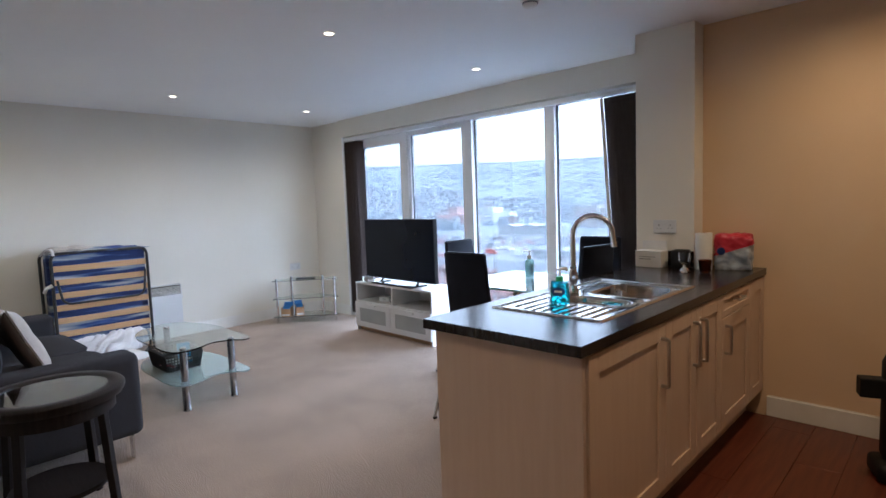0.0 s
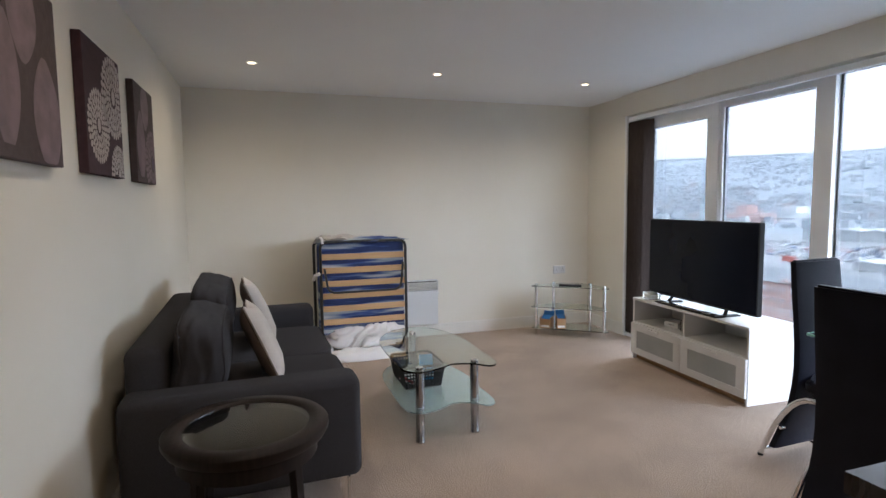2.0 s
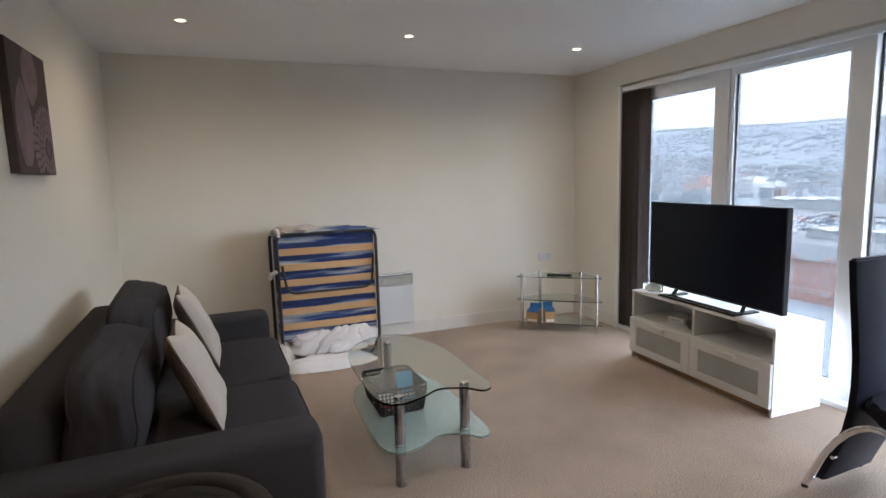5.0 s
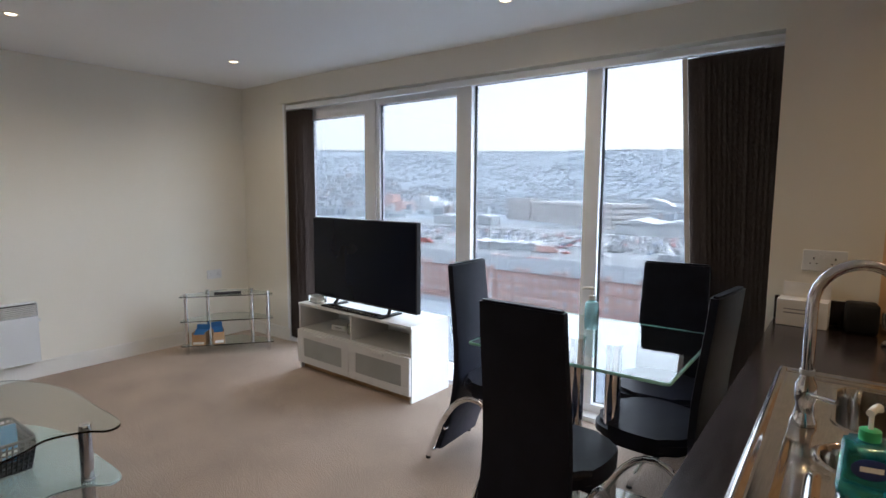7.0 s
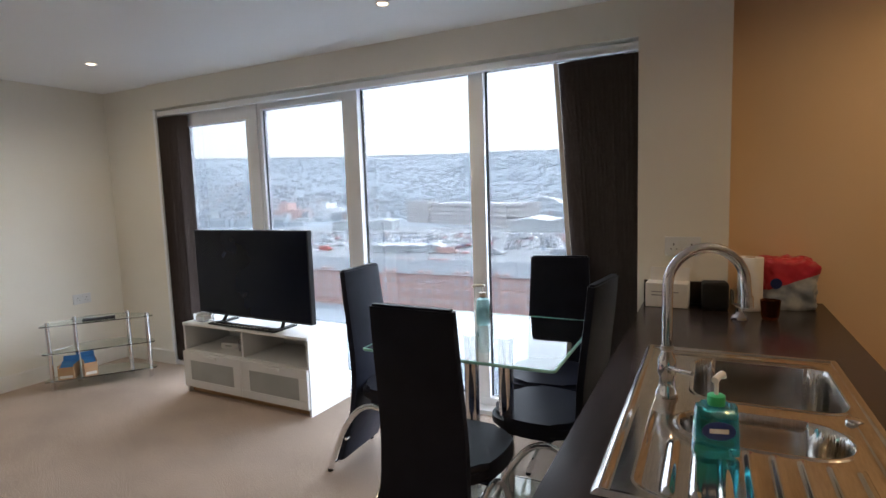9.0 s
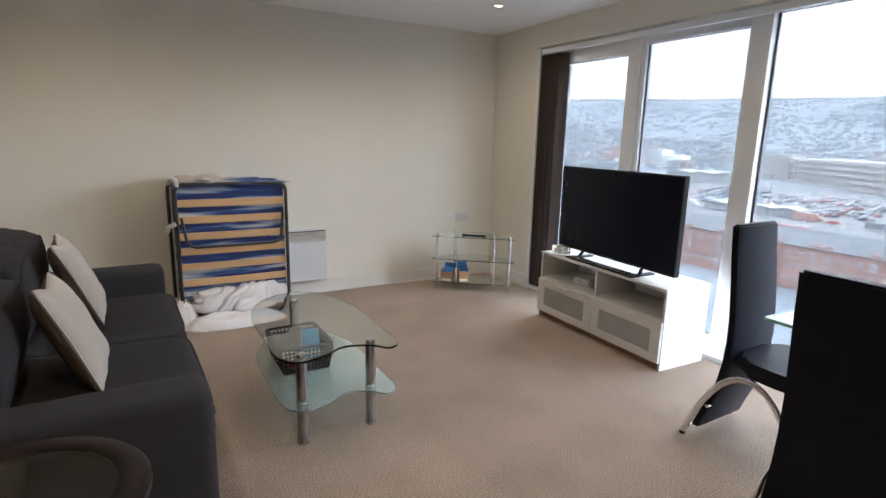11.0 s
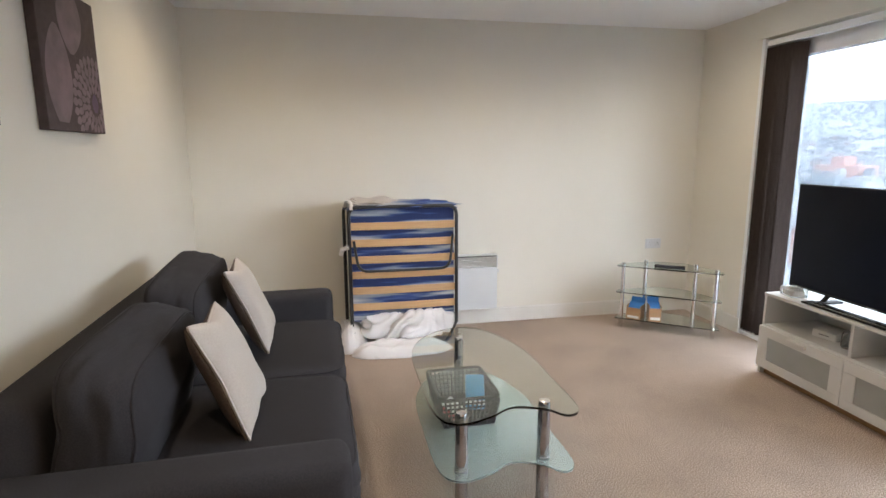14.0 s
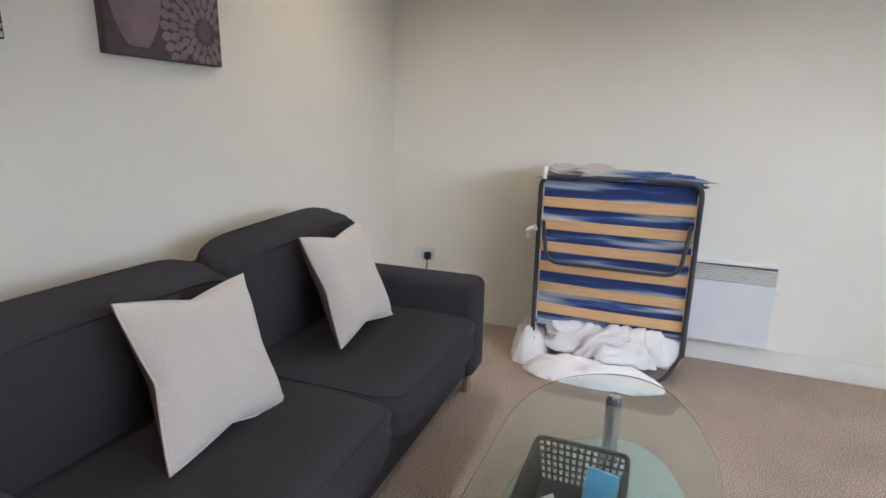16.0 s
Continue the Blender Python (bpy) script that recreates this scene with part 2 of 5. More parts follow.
# ---- mesh helpers ----
def box(bm, x0, x1, y0, y1, z0, z1, m=None, r=0.0, seg=2):
    res = bmesh.ops.create_cube(bm, size=1.0)
    vs = res["verts"]
    bmesh.ops.scale(bm, vec=(x1 - x0, y1 - y0, z1 - z0), verts=vs)
    bmesh.ops.translate(bm, vec=((x0 + x1) / 2, (y0 + y1) / 2, (z0 + z1) / 2), verts=vs)
    if r:
        es = list({e for v in vs for e in v.link_edges})
        out = bmesh.ops.bevel(bm, geom=es, offset=r, segments=seg, affect="EDGES", profile=0.5)
        vs = list({v for f in out["faces"] for v in f.verts} | {v for v in vs if v.is_valid})
    if m is not None:
        bmesh.ops.transform(bm, matrix=m, verts=vs)
    return vs


def solid(*a, **k):
    bm = bmesh.new()
    box(bm, *a, **k)
    return bm


def tube(bm, pts, r, seg=10, closed=False, flat=1.0):
    """A round bar along the points; flat squeezes it across."""
    pts = [Vector(p) for p in pts]
    n, rings, up = len(pts), [], None
    for i, p in enumerate(pts):
        a = pts[i - 1] if (i or closed) else p
        b = pts[(i + 1) % n] if (i < n - 1 or closed) else p
        d = (b - a).normalized()
        if up is None:
            up = Vector((0, 0, 1)) if abs(d.z) < 0.9 else Vector((1, 0, 0))
        side = d.cross(up).normalized()
        up = side.cross(d).normalized()
        rings.append([bm.verts.new(p + r * (math.cos(t) * side + flat * math.sin(t) * up)) for t in (2 * math.pi * k / seg for k in range(seg))])
    for i in range(n if closed else n - 1):
        a, b = rings[i], rings[(i + 1) % n]
        for k in range(seg):
            bm.faces.new((a[k], a[(k + 1) % seg], b[(k + 1) % seg], b[k]))
    if not closed:
        bm.faces.new(rings[0][::-1]), bm.faces.new(rings[-1])
    return bm


def rounded_path(pts, r, steps=5, closed=False):
    """The points with their corners rounded."""
    pts, out, n = [Vector(p) for p in pts], [], len(pts)
    for i, p in enumerate(pts):
        if not closed and i in (0, n - 1):
            out.append(p)
            continue
        a, b = pts[i - 1], pts[(i + 1) % n]
        u, v = p + (a - p).normalized() * min(r, (a - p).length / 2), p + (b - p).normalized() * min(r, (b - p).length / 2)
        for k in range(steps + 1):
            t = k / steps
            out.append(u * (1 - t) ** 2 + p * 2 * t * (1 - t) + v * t * t)
    return out


def bar(*a, **k):
    return tube(bmesh.new(), *a, **k)


def lathe(bm, prof, seg=20, at=(0, 0, 0)):
    rings = []
    for r, z in prof:
        rings.append([bm.verts.new((at[0] + r * math.cos(2 * math.pi * k / seg), at[1] + r * math.sin(2 * math.pi * k / seg), at[2] + z)) for k in range(seg)])
    for a, b in zip(rings, rings[1:]):
        for k in range(seg):
            bm.faces.new((a[k], a[(k + 1) % seg], b[(k + 1) % seg], b[k]))
    bm.faces.new(rings[0][::-1]), bm.faces.new(rings[-1])
    return bm


def slab(outline, z0, z1, r=0.0):
    """A flat plate of any outline."""
    bm = bmesh.new()
    low = [bm.verts.new((x, y, z0)) for x, y in outline]
    top = [bm.verts.new((x, y, z1)) for x, y in outline]
    n = len(outline)
    bm.faces.new(low[::-1])
    cap = bm.faces.new(top)
    for i in range(n):
        bm.faces.new((low[i], low[(i + 1) % n], top[(i + 1) % n], top[i]))
    if r:
        bmesh.ops.bevel(bm, geom=list(cap.edges), offset=r, segments=2, affect="EDGES", profile=0.5)
    return bm


def smooth_loop(pts, steps=8):
    """A closed smooth curve through plan points."""
    out, n = [], len(pts)
    for i in range(n):
        p0, p1, p2, p3 = (Vector(pts[(i + k) % n]) for k in (-1, 0, 1, 2))
        for k in range(steps):
            t = k / steps
            v = 0.5 * (2 * p1 + (p2 - p0) * t + (2 * p0 - 5 * p1 + 4 * p2 - p3) * t * t + (3 * p1 - p0 - 3 * p2 + p3) * t ** 3)
            out.append((v.x, v.y))
    return out


def rect_loop(x0, x1, y0, y1, r, steps=5):
    return [(p.x, p.y) for p in rounded_path([(x0, y0, 0), (x1, y0, 0), (x1, y1, 0), (x0, y1, 0)], r, steps, True)]


def pad(sx, sy, sz, puff=0.5, cuts=10, pinch=0.0, wrinkle=0.0, seed=0):
    """A soft cushion round the origin: full in the middle, thinner to the seams, with drawn-out corners where pinched."""
    bm = bmesh.new()
    bmesh.ops.create_cube(bm, size=2.0)
    bmesh.ops.subdivide_edges(bm, edges=bm.edges[:], cuts=cuts, use_grid_fill=True)
    for v in bm.verts:
        x, y, z = v.co
        edge = (1 - abs(x) ** 4) * (1 - abs(y) ** 4)
        thick = (1 - puff) + puff * max(0.0, edge) ** 0.5
        corner = 1 - pinch * (1 - abs(x * y)) * (max(abs(x), abs(y)) ** 3)
        w = noise.noise(Vector((x * 2.1 + seed, y * 2.1, z + seed))) * wrinkle
        v.co = (x * sx * corner, y * sy * corner, z * sz * thick + w * edge)
    return bm


def plump(sx, sy, sz, power=4.0, cuts=16, wrinkle=0.0, seed=0.0):
    """A stuffed cushion round the origin with soft rounded sides and shallow creases."""
    bm = bmesh.new()
    bmesh.ops.create_cube(bm, size=2.0)
    bmesh.ops.subdivide_edges(bm, edges=bm.edges[:], cuts=cuts, use_grid_fill=True)
    for v in bm.verts:
        n = sum(abs(c) ** power for c in v.co) ** (1 / power)
        c = v.co / n
        q = Vector((c.x * 2.3 + seed, c.y * 2.3, c.z * 2.3))
        w = 1 + wrinkle * (noise.noise(q) + 0.5 * noise.noise(q * 2.6) - 1.2 * max(0.0, 0.12 - abs(noise.noise(q * 1.3 + Vector((5, 2, 1))))))
        v.co = (c.x * sx * w, c.y * sy * w, c.z * sz * w)
    return bm


def seam(sx, sy, sz, power, level, bend=None):
    """Piping round a stuffed cushion where its face meets its border."""
    pts = []
    for k in range(64):
        a = 2 * math.pi * k / 64
        c, s = math.cos(a), math.sin(a)
        t = ((1 - level ** power) / (abs(c) ** power + abs(s) ** power)) ** (1 / power)
        q = Vector((c * t * sx, s * t * sy, level * sz if sz else 0))
        pts.append(bend(q) if bend else q)
    return bar(pts, 0.0055, 6, True)


def part(name, bm, material, parent, label="", smooth=None):
    """Links a bmesh as one mesh object under a thing, a part or nothing."""
    me = bpy.data.meshes.new(name)
    bmesh.ops.recalc_face_normals(bm, faces=bm.faces[:])
    if smooth is not None:
        for f in bm.faces:
            f.smooth = True
        for e in bm.edges:
            if len(e.link_faces) == 2 and e.calc_face_angle(0.0) > radians(smooth):
                e.smooth = False
    bm.to_mesh(me)
    bm.free()
    me.materials.append(material)
    ob = new(name, me)
    if parent is not None:
        ob.parent = parent
    if label:
        ob["label"] = label
    return ob


def twin(ob, name, m):
    """The same part again, at another pose in its thing."""
    o = new(name, ob.data)
    o.parent = ob.parent
    o.matrix_basis = m
    return o


def thing(name, m, label, category, group="", kind=""):
    return tagged(place(new(name), m), label, category, group, kind)


def place(ob, m):
    ob.matrix_basis = m
    return ob


def setting(name, bm, material, label, category):
    return tagged(part(name, bm, material, None), label, category, "", "structure")


# ---- structure ----
WX, SY, NY = -6.56, 0.10, 4.20          # bed wall, sofa wall, window wall
setting("floor", solid(WX, -1.36, -1.9, 4.5, -0.2, 0.0), M_CARPET, "beige-brown short loop pile carpet, slightly worn", "floor")
setting("ceiling", solid(WX - 0.14, 1.74, -2.04, 4.56, CEIL, CEIL + 0.15), M_CEIL, "smooth white painted ceiling", "ceiling")
setting("wall_west", solid(WX - 0.14, WX, -0.02, 4.5, -0.2, CEIL), M_WALL, "plain cream painted wall behind the folded bed", "wall")
setting("wall_south", solid(WX, -2.30, SY - 0.12, SY, -0.2, CEIL), M_WALL, "plain cream painted wall behind the sofa", "wall")
setting("wall_hall", solid(-2.42, -2.30, -1.9, SY - 0.12, -0.2, CEIL), M_WALL, "plain cream painted return wall", "wall")
setting("wall_back", solid(-2.30, 1.6, -2.04, -1.9, -0.2, CEIL), M_WALL, "plain cream painted wall of the kitchen", "wall")
setting("wall_east", solid(1.6, 1.74, -1.9, 4.5, -0.2, CEIL), M_WALL, "plain cream painted end wall of the kitchen", "wall")
setting("wall_north_nib", solid(WX, -5.90, NY, 4.5, -0.2, CEIL), M_WALL, "narrow cream wall beside the window", "wall")
setting("window_bulkhead", solid(-5.935, -1.98, NY - 0.03, 4.5, 2.198, CEIL), M_WALL, "cream boxed bulkhead above the window", "wall")
setting("wall_column", solid(-1.98, -1.61, 3.73, 4.5, -0.2, CEIL), M_WALL, "cream column between window and kitchen wall", "column")
setting("wall_north_kitchen", solid(-1.61, 1.6, 3.88, 4.5, -0.2, CEIL), M_PEACH, "warm peach painted kitchen wall", "wall")


def skirting(name, x0, x1, y0, y1):
    bm = solid(x0, x1, y0, y1, 0.0, 0.125)
    bmesh.ops.bevel(bm, geom=[e for e in bm.edges if all(v.co.z > 0.1 for v in e.verts)], offset=0.008, segments=2, affect="EDGES")
    return setting(name, bm, M_TRIM, "white painted skirting board along the wall", "skirting")


skirting("baseboard_west", WX, WX + 0.018, SY, NY)
skirting("baseboard_south", WX + 0.02, -2.30, SY, SY + 0.018)
skirting("baseboard_nib", WX + 0.02, -5.88, NY - 0.018, NY)
skirting("baseboard_kitchen", -1.23, 1.6, 3.862, 3.88)

# wooden kitchen floor
wood_floor = setting("kitchen_floor", solid(-1.36, 1.6, -1.9, 3.88, -0.2, -0.012), M_GASKET, "reddish brown laminate plank floor of the kitchen", "floor")


# ---- window ----
def window():
    w = thing("window_1", pose(0, 0, 0), "floor-to-ceiling white framed window with four tall panes", "window", "", "structure")
    y0, y1 = 4.285, 4.355

    def rail(name, x0, x1, z0, z1, a=y0, b=y1):
        return part(name, solid(x0, x1, a, b, z0, z1, r=0.006), M_UPVC, w)
    rail("sill_frame", -5.90, -1.98, 0.0, 0.085)
    rail("head_frame", -5.90, -1.98, 2.16, 2.30, y0 - 0.02, y1)
    rail("mullion", -5.90, -5.70, 0.085, 2.16)
    rail("mullion", -4.90, -4.83, 0.085, 2.16)
    rail("mullion", -4.83, -4.80, 0.085, 2.16, y0 + 0.012)
    rail("mullion", -4.005, -3.875, 0.085, 2.16, y0 - 0.02)
    rail("mullion", -3.045, -2.945, 0.085, 2.16, y0 - 0.01)
    rail("mullion", -2.12, -1.98, 0.085, 2.16)
    panes = []
    for i, (a, b, inset, li, ri) in enumerate([(-5.70, -4.90, 0.092, 0.063, 0.060), (-4.80, -4.005, 0.035, 0.012, 0.02), (-3.875, -3.045, 0.0, 0, 0), (-2.945, -2.12, 0.0, 0, 0)]):
        zt = 2.16
        if inset:
            sash = part("sash", solid(a, b, y0 + 0.008, y1, 2.16 - inset - 0.02, 2.16, r=0.006), M_UPVC, w)
            s2 = part("sash", solid(a, a + li, y0 + 0.008, y1, 0.085, 2.14 - inset, r=0.006), M_UPVC, w)
            s3 = part("sash", solid(b - ri, b, y0 + 0.008, y1, 0.085, 2.14 - inset, r=0.006), M_UPVC, w)
            s4 = part("sash", solid(a + li, b - ri, y0 + 0.008, y1, 0.085, 0.085 + inset, r=0.006), M_UPVC, w)
            a, b, zt = a + li, b - ri, 2.14 - inset
        zb = 0.085 + inset
        g = bmesh.new()
        tube(g, [(a + 0.006, y0 + 0.03, zb + 0.006), (b - 0.006, y0 + 0.03, zb + 0.006), (b - 0.006, y0 + 0.03, zt - 0.006), (a + 0.006, y0 + 0.03, zt - 0.006)], 0.008, 4, True)
        part("gasket", g, M_GASKET, w, "thin black glazing seal")
        p = part("pane", solid(a - 0.004, b + 0.004, y0 + 0.038, y0 + 0.044, zb - 0.004, zt + 0.004), M_PANE, w, "window glass with an added tint that dims the outdoor view")
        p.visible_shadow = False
    part("handle", solid(-4.88, -4.855, y0 - 0.04, y0 - 0.02, 0.98, 1.12, r=0.006), M_UPVC, w, "white window handle")
    return w


window()
setting("window_reveal", solid(-5.90, -5.872, NY - 0.012, 4.285, 0.0, 2.197), M_UPVC, "white lined reveal at the window's edge", "reveal")
setting("window_board", solid(-5.87, -1.98, 4.20, 4.285, 0.0, 0.03), M_UPVC, "low white window board at floor level", "sill")


def blind(name, xs, tilt, label, pull=0.0, sway=7):
    """A drawn-back stack of vertical louvres on a headrail."""
    b = thing(name, pose(0, 0, 0), label, "blind", "vertical blinds at the window")
    for i, x in enumerate(xs):
        a = radians(tilt + random.uniform(-sway, sway))
        z0 = 0.035 + random.uniform(0, 0.01)
        m = pose(x, 4.225, 0, 0, 0, math.degrees(a))
        lean = pull * (1 - i / (len(xs) - 1)) / 2.1
        bm = bmesh.new()
        for k in range(6):
            u0, u1 = -0.045 + 0.015 * k, -0.045 + 0.015 * (k + 1)
            f = lambda u: 0.004 * (1 - (u / 0.045) ** 2)
            vs = [bm.verts.new(m @ Vector(c)) for c in ((u0, f(u0), z0), (u1, f(u1), z0), (u1, f(u1), 2.13), (u0, f(u0), 2.13), (u0, f(u0) + 0.002, z0), (u1, f(u1) + 0.002, z0), (u1, f(u1) + 0.002, 2.13), (u0, f(u0) + 0.002, 2.13))]
            for q in ((0, 1, 2, 3), (7, 6, 5, 4), (0, 4, 5, 1), (3, 2, 6, 7)):
                bm.faces.new([vs[j] for j in q])
        for v in bm.verts:
            v.co.x += lean * (2.13 - v.co.z)
        louvre = part("louvre", bm, M_BLIND, b)
        if pull and i == 0:
            strip = solid(x - 0.066, x - 0.040, 4.214, 4.221, z0, 2.128, r=0.002)
            for v in strip.verts:
                v.co.x += lean * (2.13 - v.co.z)
            part("hem", strip, M_LINEN, louvre, "pale lining turned over the edge")
    for dy in (-0.02, 0.02):
        pts = [(xs[0] + (xs[-1] - xs[0]) * k / 30, 4.225 + dy + 0.006 * math.sin(k * 2.1), 0.042 + 0.008 * math.cos(k * 1.7)) for k in range(31)]
        part("bead_chain", bar(pts, 0.0028, 5), M_TRIM, b, "white linking bead chain")
    return b


blind("vertical_blind", [-5.825 + 0.021 * i for i in range(12)], 38, "dark brown fabric vertical blind drawn aside in a stack")
blind("vertical_blind", [-2.425 + 0.026 * i for i in range(17)], -15, "dark brown fabric vertical blind gathered beside the column", 0.13, 2)
rail = thing("blind_headrail", pose(0, 0, 0), "slim white blind headrail under the bulkhead", "headrail")
part("rail", solid(-5.87, -1.985, 4.203, 4.245, 2.142, 2.183, r=0.004), M_UPVC, rail)
part("heading_tape", bar([(-2.46 + 0.006 * k, 4.196 + 0.003 * (k % 2), 2.150 + 0.016 * (k % 2)) for k in range(80)], 0.0028, 5), M_PAPER, rail, "white zigzag heading tape")


# ---- ceiling lights ----
def downlight(x, y, power, colour, group="recessed ceiling downlights"):
    d = thing("downlight", pose(x, y, CEIL), "round recessed downlight with white trim, switched on", "ceiling light", group)
    bm = bmesh.new()
    lathe(bm, [(0.027, -0.001), (0.036, -0.006), (0.040, -0.003), (0.040, -0.0005)], 24)
    part("trim_ring", bm, M_TRIM, d, smooth=40)
    bm = bmesh.new()
    lathe(bm, [(0.001, -0.0045), (0.024, -0.0045), (0.0265, -0.003), (0.0265, -0.001)], 20)
    part("lens", bm, M_GLOW, d, "glowing warm white lens")
    lamp("beam", pose(0, 0, -0.012), power, colour, 168, d)


for x, y in [(-5.56, 0.715), (-5.545, 2.128), (-5.563, 3.508), (-3.2, 0.76), (-3.191, 2.192), (-3.204, 3.573)]:
    downlight(x, y, LIVING, (1.0, 0.80, 0.56))
for x, y in [(-0.75, 0.5), (-0.75, 1.9), (-0.75, 3.2)]:
    downlight(x, y, KITCHEN, (1.0, 0.66, 0.34))

alarm = thing("smoke_alarm", pose(-2.066, 2.667, CEIL), "round white ceiling smoke alarm with vents", "smoke alarm")
part("base", lathe(bmesh.new(), [(0.001, -0.0005), (0.052, -0.0005), (0.052, -0.012), (0.046, -0.014), (0.001, -0.014)], 28), M_TRIM, alarm, smooth=40)
part("cover", lathe(bmesh.new(), [(0.001, -0.046), (0.026, -0.046), (0.038, -0.038), (0.041, -0.015), (0.001, -0.0145)], 28), M_TRIM, alarm, smooth=40)
part("vent", lathe(bmesh.new(), [(0.0395, -0.031), (0.0412, -0.030), (0.0418, -0.024), (0.0412, -0.023)], 28), M_GREYINK, alarm, "dark vent slot")


# ---- kitchen peninsula ----
def worktop():
    w = thing("worktop", pose(0, 0, 0), "dark brown wood-effect laminate worktop with square edge", "worktop")
    x0, x1, y0, y1, z0, z1 = -1.95, -1.245, 1.70, 3.875, 0.862, 0.90
    sx0, sx1, sy0, sy1 = -1.855, -1.365, 2.04, 2.97
    bm = bmesh.new()
    xs, ys = [x0, sx0, -1.605, sx1, x1], [y0, sy0, sy1, y1 - 0.15, y1]
    cells = {(i, j) for i in range(4) for j in range(4)} - {(1, 1), (2, 1), (0, 3), (1, 3)}
    vt = {(i, j, k): bm.verts.new((xs[i], ys[j], (z0, z1)[k])) for i in range(5) for j in range(5) for k in (0, 1)}
    for i, j in cells:
        for k in (0, 1):
            bm.faces.new([vt[a, b, k] for a, b in ((i, j), (i + 1, j), (i + 1, j + 1), (i, j + 1))])
        for (a, b), (c, d), n in (((i, j), (i + 1, j), (i, j - 1)), ((i + 1, j), (i + 1, j + 1), (i + 1, j)), ((i + 1, j + 1), (i, j + 1), (i, j + 1)), ((i, j + 1), (i, j), (i - 1, j))):
            if n not in cells:
                bm.faces.new((vt[a, b, 0], vt[c, d, 0], vt[c, d, 1], vt[a, b, 1]))
    bmesh.ops.delete(bm, geom=[v for v in bm.verts if not v.link_faces], context="VERTS")
    part("top", bm, M_WORKTOP, w)
    bm = bmesh.new()
    box(bm, -1.95, -1.608, 3.712, 3.728, 0.902, 1.0, r=0.003)
    part("upstand", bm, M_WORKTOP, w, "low dark laminate upstand against the column")
    return w


worktop()
end_panel = thing("end_panel", pose(0, 0, 0), "pale maple veneer end panel of the kitchen peninsula", "panel")
part("panel", solid(-1.915, -1.262, 1.735, 1.755, 0.0, 0.862, r=0.002), M_MAPLE, end_panel)
part("back_panel", solid(-1.915, -1.897, 1.757, 3.73, 0.0, 0.862, r=0.002), M_MAPLE, end_panel)


def bar_handle(parent, x, y, z0, z1, upright=True, name="handle"):
    bm = bmesh.new()
    if upright:
        tube(bm, rounded_path([(x, y, z1), (x + 0.03, y, z1), (x + 0.03, y, z0), (x, y, z0)], 0.008), 0.006, 8, flat=1.3)
    else:
        tube(bm, rounded_path([(x, z0, y), (x + 0.03, z0, y), (x + 0.03, z1, y), (x, z1, y)], 0.008), 0.006, 8)
    return part(name, bm, M_NICKEL, parent, "satin nickel bar handle", smooth=40)


def shaker(parent, name, y0, y1, z0, z1, x=-1.262):
    d = part(name, solid(x - 0.012, x, y0 + 0.002, y1 - 0.002, z0, z1, r=0.0015), M_MAPLE, parent)
    f = 0.07 if z1 - z0 > 0.3 else 0.035
    for n, a in (("stile", (y0 + 0.002, y0 + f, z0, z1)), ("stile", (y1 - f, y1 - 0.002, z0, z1)), ("rail", (y0 + f, y1 - f, z0, z0 + f)), ("rail", (y0 + f, y1 - f, z1 - f, z1))):
        part(n, solid(x + 0.0005, x + 0.009, a[0], a[1], a[2], a[3], r=0.0025), M_MAPLE, d)
    return d


def base_unit(y0, y1, doors, label, drawer=False):
    u = thing("base_cabinet", pose(0, 0, 0), label, "kitchen cabinet", "kitchen base cabinets")
    part("carcass", solid(-1.895, -1.278, y0, y1 - 0.001, 0.15, 0.72, r=0.001), M_MAPLE, u)
    part("plinth", solid(-1.36, -1.345, y0, y1 - 0.001, 0.0, 0.149), M_MAPLE, u)
    zt = 0.852
    if drawer:
        d = shaker(u, "drawer_front", y0, y1, 0.735, zt)
        bar_handle(d, -1.2535, 0.805, (y0 + y1) / 2 - 0.06, (y0 + y1) / 2 + 0.06, False)
        zt = 0.73
    for a, b, hy in doors:
        d = shaker(u, "door", a, b, 0.155, zt)
        if hy:
            bar_handle(d, -1.2535, hy, 0.60 if zt > 0.8 else 0.55, 0.79 if zt > 0.8 else 0.69)


base_unit(1.76, 2.38, [(1.76, 2.38, 2.335)], "pale maple shaker base cabinet, door closed")
base_unit(2.38, 3.08, [(2.38, 2.73, 2.685), (2.73, 3.08, 2.775)], "pale maple shaker sink cabinet with paired doors")
base_unit(3.08, 3.58, [(3.08, 3.58, 3.13)], "pale maple shaker cabinet with a drawer over its door", True)
base_unit(3.58, 3.87, [(3.58, 3.87, None)], "narrow pale maple filler cabinet against the wall")


